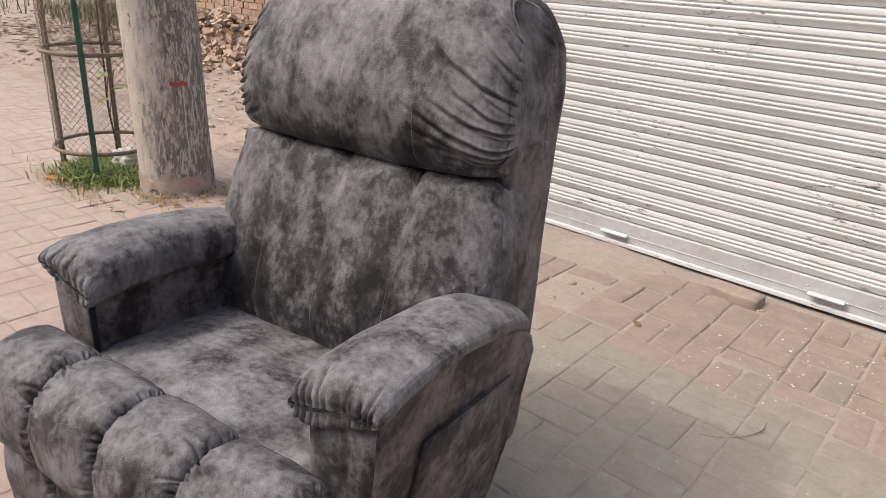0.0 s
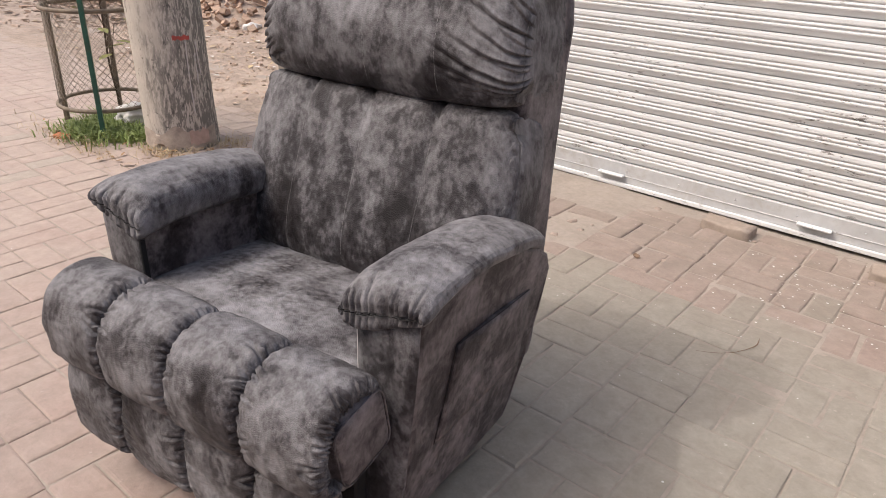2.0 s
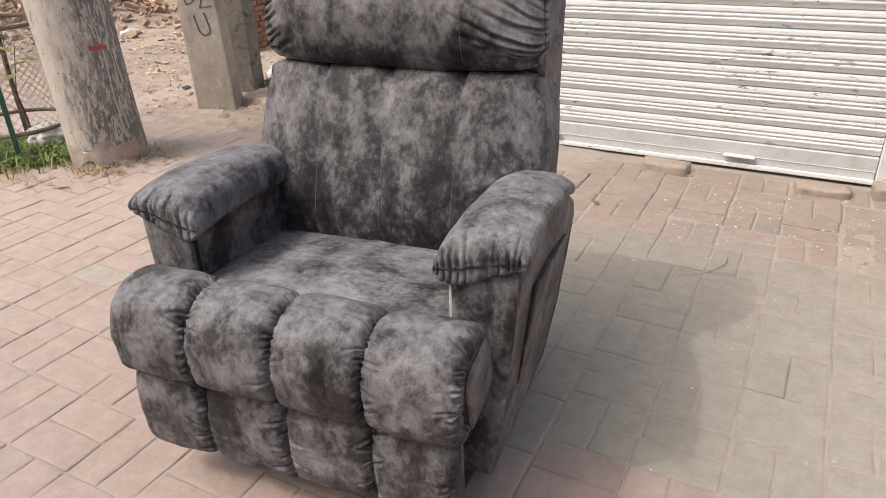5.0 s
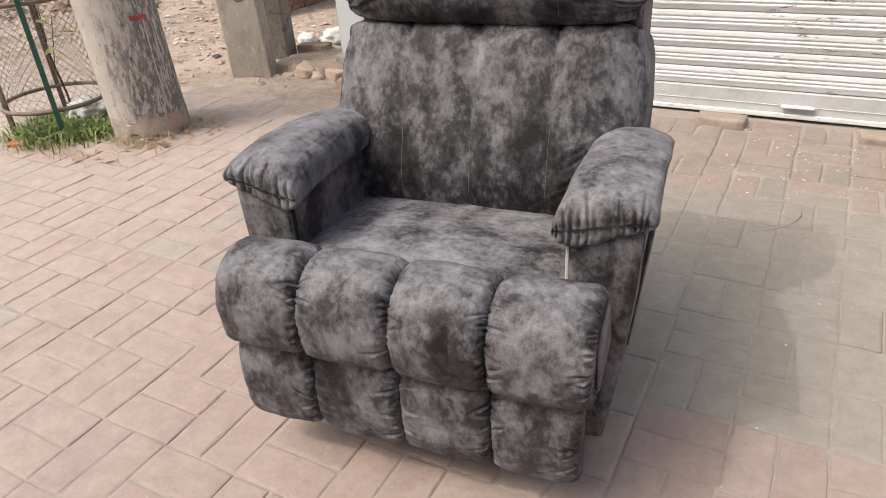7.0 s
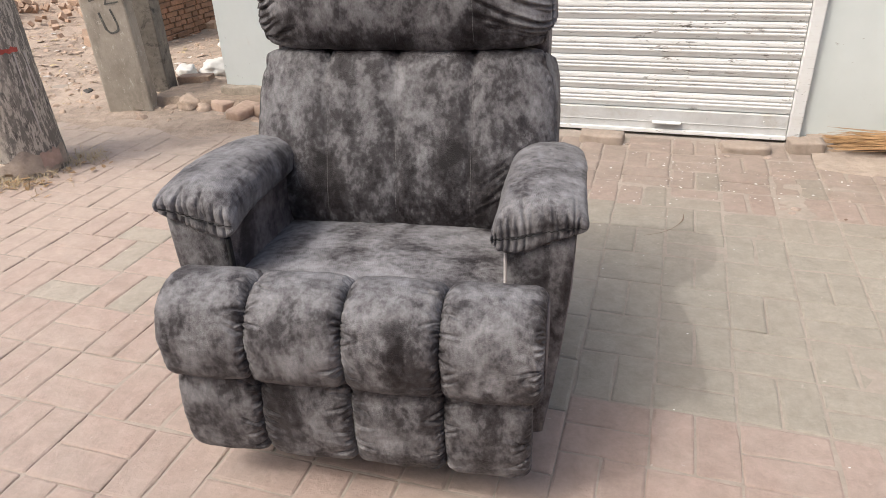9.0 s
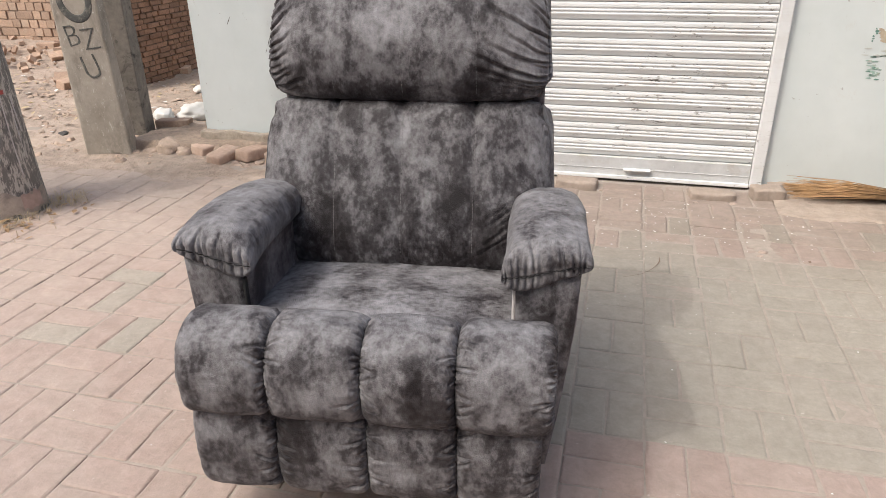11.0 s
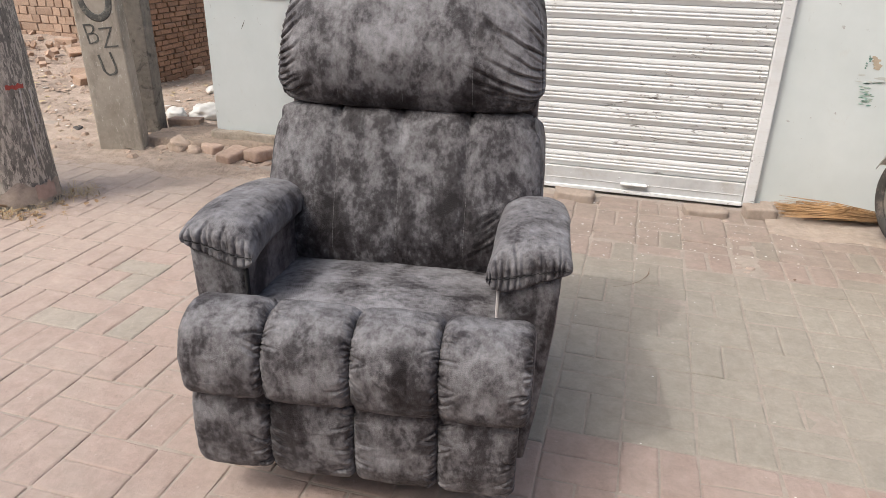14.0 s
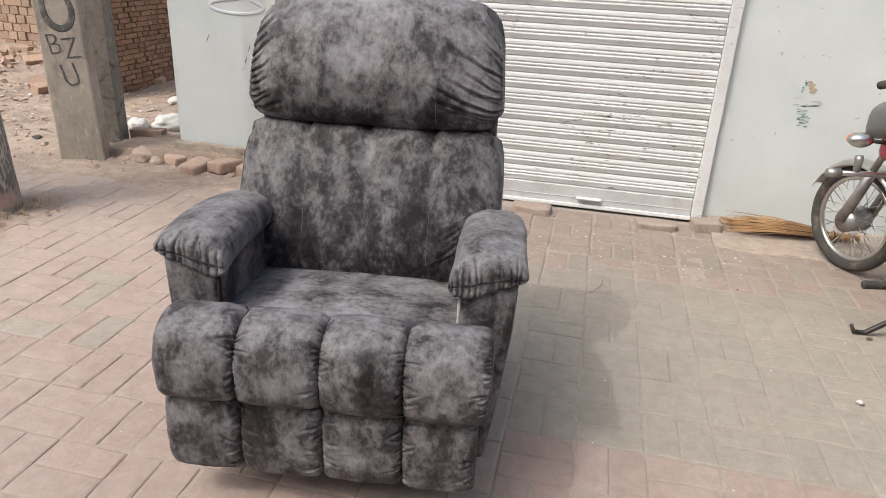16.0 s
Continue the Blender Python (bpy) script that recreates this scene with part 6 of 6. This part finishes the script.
for y in (1, -1):
    tube_part("foot_peg_bar", [(-0.70, 0.0, 0.25), (-0.70, y * 0.24, 0.230)], 0.010, DARK_METAL, bike, 8)
    peg = tube_part("foot_peg", [(-0.70, y * (0.24 + 0.125 * k / 24), 0.232) for k in range(25)], [0.019 if k % 2 else 0.014 for k in range(25)], RUBBER, bike, 10)
tube_part("side_stand", [(-0.76, 0.08, 0.24), (-0.73, 0.20, 0.10), (-0.70, 0.29, 0.012), (-0.69, 0.335, 0.010), (-0.685, 0.35, 0.040)], [0.013, 0.012, 0.011, 0.010, 0.008], DARK_METAL, bike, 10)
# crumbled corners of paving blocks
for i, (x, y, r) in enumerate(((-1.43, 2.66, 0.022), (-1.35, 2.60, 0.016), (-1.41, 2.47, 0.020), (-1.34, 2.69, 0.012), (-0.93, 2.57, 0.016), (-0.97, 2.62, 0.010), (0.01, 2.34, 0.016), (0.03, 2.38, 0.020), (-0.03, 2.98, 0.018), (-0.22, 2.96, 0.016), (-0.71, 3.05, 0.014), (-1.20, 3.10, 0.018), (-1.44, 3.02, 0.014))):
    lump("paver_chip", (x, y, -0.006), (r * 1.1, r * 0.8, r * 0.40), 3.1 + 1.9 * i, BRICK_DUST, "crumbled reddish chip of a paving block", "rubble", 0.45, 2, "chips by the shutter")
# ---- paving blocks ----
def paver_mesh(seed, mat):
    """Block with an unevenly rubbed round edge."""
    lx, ly = 0.1163, 0.0577
    rr = random.Random(seed)
    outline = [(-1, -0.93), (-0.96, -1), (-0.33, -1), (0.33, -1), (0.96, -1), (1, -0.93), (1, 0.93), (0.96, 1), (0.33, 1), (-0.33, 1), (-0.96, 1), (-1, 0.93)]
    worn = [rr.uniform(0.75, 1.35) for _ in outline]
    rings = []
    for inset, z in ((0.0085, 0.0), (0.0038, -0.0012), (0.0010, -0.0036), (0.0, -0.03)):
        rings.append([(x * (lx - inset * w) + rr.uniform(-0.0008, 0.0008), y * (ly - inset * w) + rr.uniform(-0.0008, 0.0008), z * w + (rr.uniform(-0.0005, 0.0005) if z > -0.01 else 0)) for (x, y), w in zip(outline, worn)])
    k = len(outline)
    faces = [tuple(range(k))] + [((r + 1) * k + j, (r + 1) * k + (j + 1) % k, r * k + (j + 1) % k, r * k + j) for r in range(3) for j in range(k)]
    return mesh_of("paver", [p for ring in rings for p in ring], faces, mat, False)


def worn_paver_mesh(seed, mat):
    """Block with rounded, crumbled edges."""
    rr = random.Random(seed)
    outline = []
    for sx, sy, turn in ((-1, -1, 180), (1, -1, 270), (1, 1, 0), (-1, 1, 90)):
        r = rr.uniform(0.005, 0.013)
        for a in (0, 45, 90):
            q = radians(turn + a)
            outline.append((sx * (0.1155 - r) + r * math.cos(q), sy * (0.0570 - r) + r * math.sin(q)))
    dense = []
    for (x0, y0), (x1, y1) in zip(outline, outline[1:] + outline[:1]):
        dense.append((x0, y0))
        for q in ((0.33, 0.66) if math.hypot(x1 - x0, y1 - y0) > 0.05 else ()):
            dense.append((x0 + (x1 - x0) * q, y0 + (y1 - y0) * q))
    bites = [1 - max(0.0, rr.gauss(0, 0.012)) for _ in dense]
    rings = []
    for inset, z in ((0.012, 0.0), (0.0045, -0.0026), (0.0, -0.0075), (0.0, -0.03)):
        rings.append([((x - math.copysign(min(abs(x), inset), x)) * b, (y - math.copysign(min(abs(y), inset), y)) * b, z + (rr.uniform(-0.0008, 0.0008) if z > -0.01 else 0)) for (x, y), b in zip(dense, bites)])
    k = len(dense)
    faces = [tuple(range(k))] + [((r + 1) * k + j, (r + 1) * k + (j + 1) % k, r * k + (j + 1) % k, r * k + j) for r in range(3) for j in range(k)]
    return mesh_of("paver", [p for ring in rings for p in ring], faces, mat, False)


WORN_RED = [worn_paver_mesh(30 + i, PAVER_RED) for i in range(8)]
WORN_GREY = [worn_paver_mesh(50 + i, PAVER_GREY) for i in range(6)]
RED_PAVERS = [paver_mesh(i, PAVER_RED) for i in range(5)]
GREY_PAVERS = [paver_mesh(10 + i, PAVER_GREY) for i in range(5)]


HOLES = ((-1.62, 3.10, 0.36, 0.19), (-1.39, 2.56, 0.09, 0.17))


def pave(x0, y0, pitch, i0, i1, j0, j1, keep, grey):
    """Basket weave: squares of two blocks, turned in turn."""
    out = []
    for i in range(i0, i1):
        for j in range(j0, j1):
            cx, cy = x0 + (i + 0.5) * pitch, y0 + (j + 0.5) * pitch
            if not keep(cx, cy):
                continue
            upright = (i + j) % 2 == 0
            for k in (-1, 1):
                x, y = (cx + k * pitch / 4, cy) if upright else (cx, cy + k * pitch / 4)
                rough = 1.0 + 1.3 * max(0.0, min(1.0, (y - 2.3) / 0.3)) * (x > -1.9)
                if rough > 1.3 and any(((x - hx) / rx) ** 2 + ((y - hy) / ry) ** 2 < 1 for hx, hy, rx, ry in HOLES):
                    continue
                z = max(-0.002, random.gauss(0, 0.0009) * rough)
                if y > 2.5 and x > -2:
                    z += 0.003
                if rough > 1.3 and random.random() < 0.09:
                    z += random.uniform(0.003, 0.006)
                m = pose(x + random.gauss(0, 0.0012) * rough, y + random.gauss(0, 0.0012) * rough, z, random.gauss(0, 0.28) * rough, random.gauss(0, 0.28) * rough, (90 if upright else 0) + random.gauss(0, 0.5) * rough)
                m = m @ Matrix.Diagonal((pitch / 0.235, pitch / 0.235, 1, 1))
                chance = random.random()
                g = chance < (1.1 if grey(x, y) == 1 else 0.002 if grey(x, y) == 0 else 0.25)
                out.append((x, y, m, random.choice((WORN_GREY if g else WORN_RED) if rough > 1.3 else (GREY_PAVERS if g else RED_PAVERS))))
    return out


SPLIT = -0.70


def grey_right(x, y):
    return 1 if 0.97 < y < 2.34 else 0.5 if 2.34 < y < 2.75 else 0


def grey_left(x, y):
    if x > -1.7 and 0.97 < y < 2.34:
        return 1
    if 1.75 < x + 0.2 * y + 5.6 < 2.05 or (x + 2.4) ** 2 + (y - 1.2) ** 2 < 0.06 or (x < -2.7 and y < 0.6):
        return 0.5
    return 0


blocks = pave(-1.986, 0.552, 0.2328, -46, 6, -22, 12, lambda x, y: x < SPLIT - 0.10 and y < 3.16 and not (y > 3.0 and x < -2.2), grey_left)
blocks += pave(-0.264, 0.975, 0.2195, -2, 32, -22, 10, lambda x, y: x > SPLIT - 0.11 and y < 3.16 and not (x > 0.18 and y > 2.87), grey_right)
PAVEMENT = bpy.data.objects["pavement"]
for j in range(-22, 14):
    y = 0.08 + j * 0.235
    if y < 3.1:
        blocks.append((-0.7625, y, pose(-0.7625, y, random.gauss(0, 0.001), 0, 0, 90) @ Matrix.Diagonal((1, 1.03, 1, 1)), random.choice(GREY_PAVERS if 0.97 < y < 2.34 else RED_PAVERS)))
near, far = [], {}
for x, y, m, me in blocks:
    if -2.75 < x < 0.62 and 0.25 < y < 2.25 and len(near) < 295:
        near.append((m, me))
    else:
        far.setdefault(me.materials[0].name, []).append(([m @ p.co for p in me.vertices], [tuple(p.vertices) for p in me.polygons]))
for m, me in near:
    link("paver", me, PAVEMENT, m=m)
for name, pieces in far.items():
    ob = link("paver_field", mesh_of("paver_field", *joined(pieces), bpy.data.materials[name], False), PAVEMENT)
    ob["kind"] = "stuff"
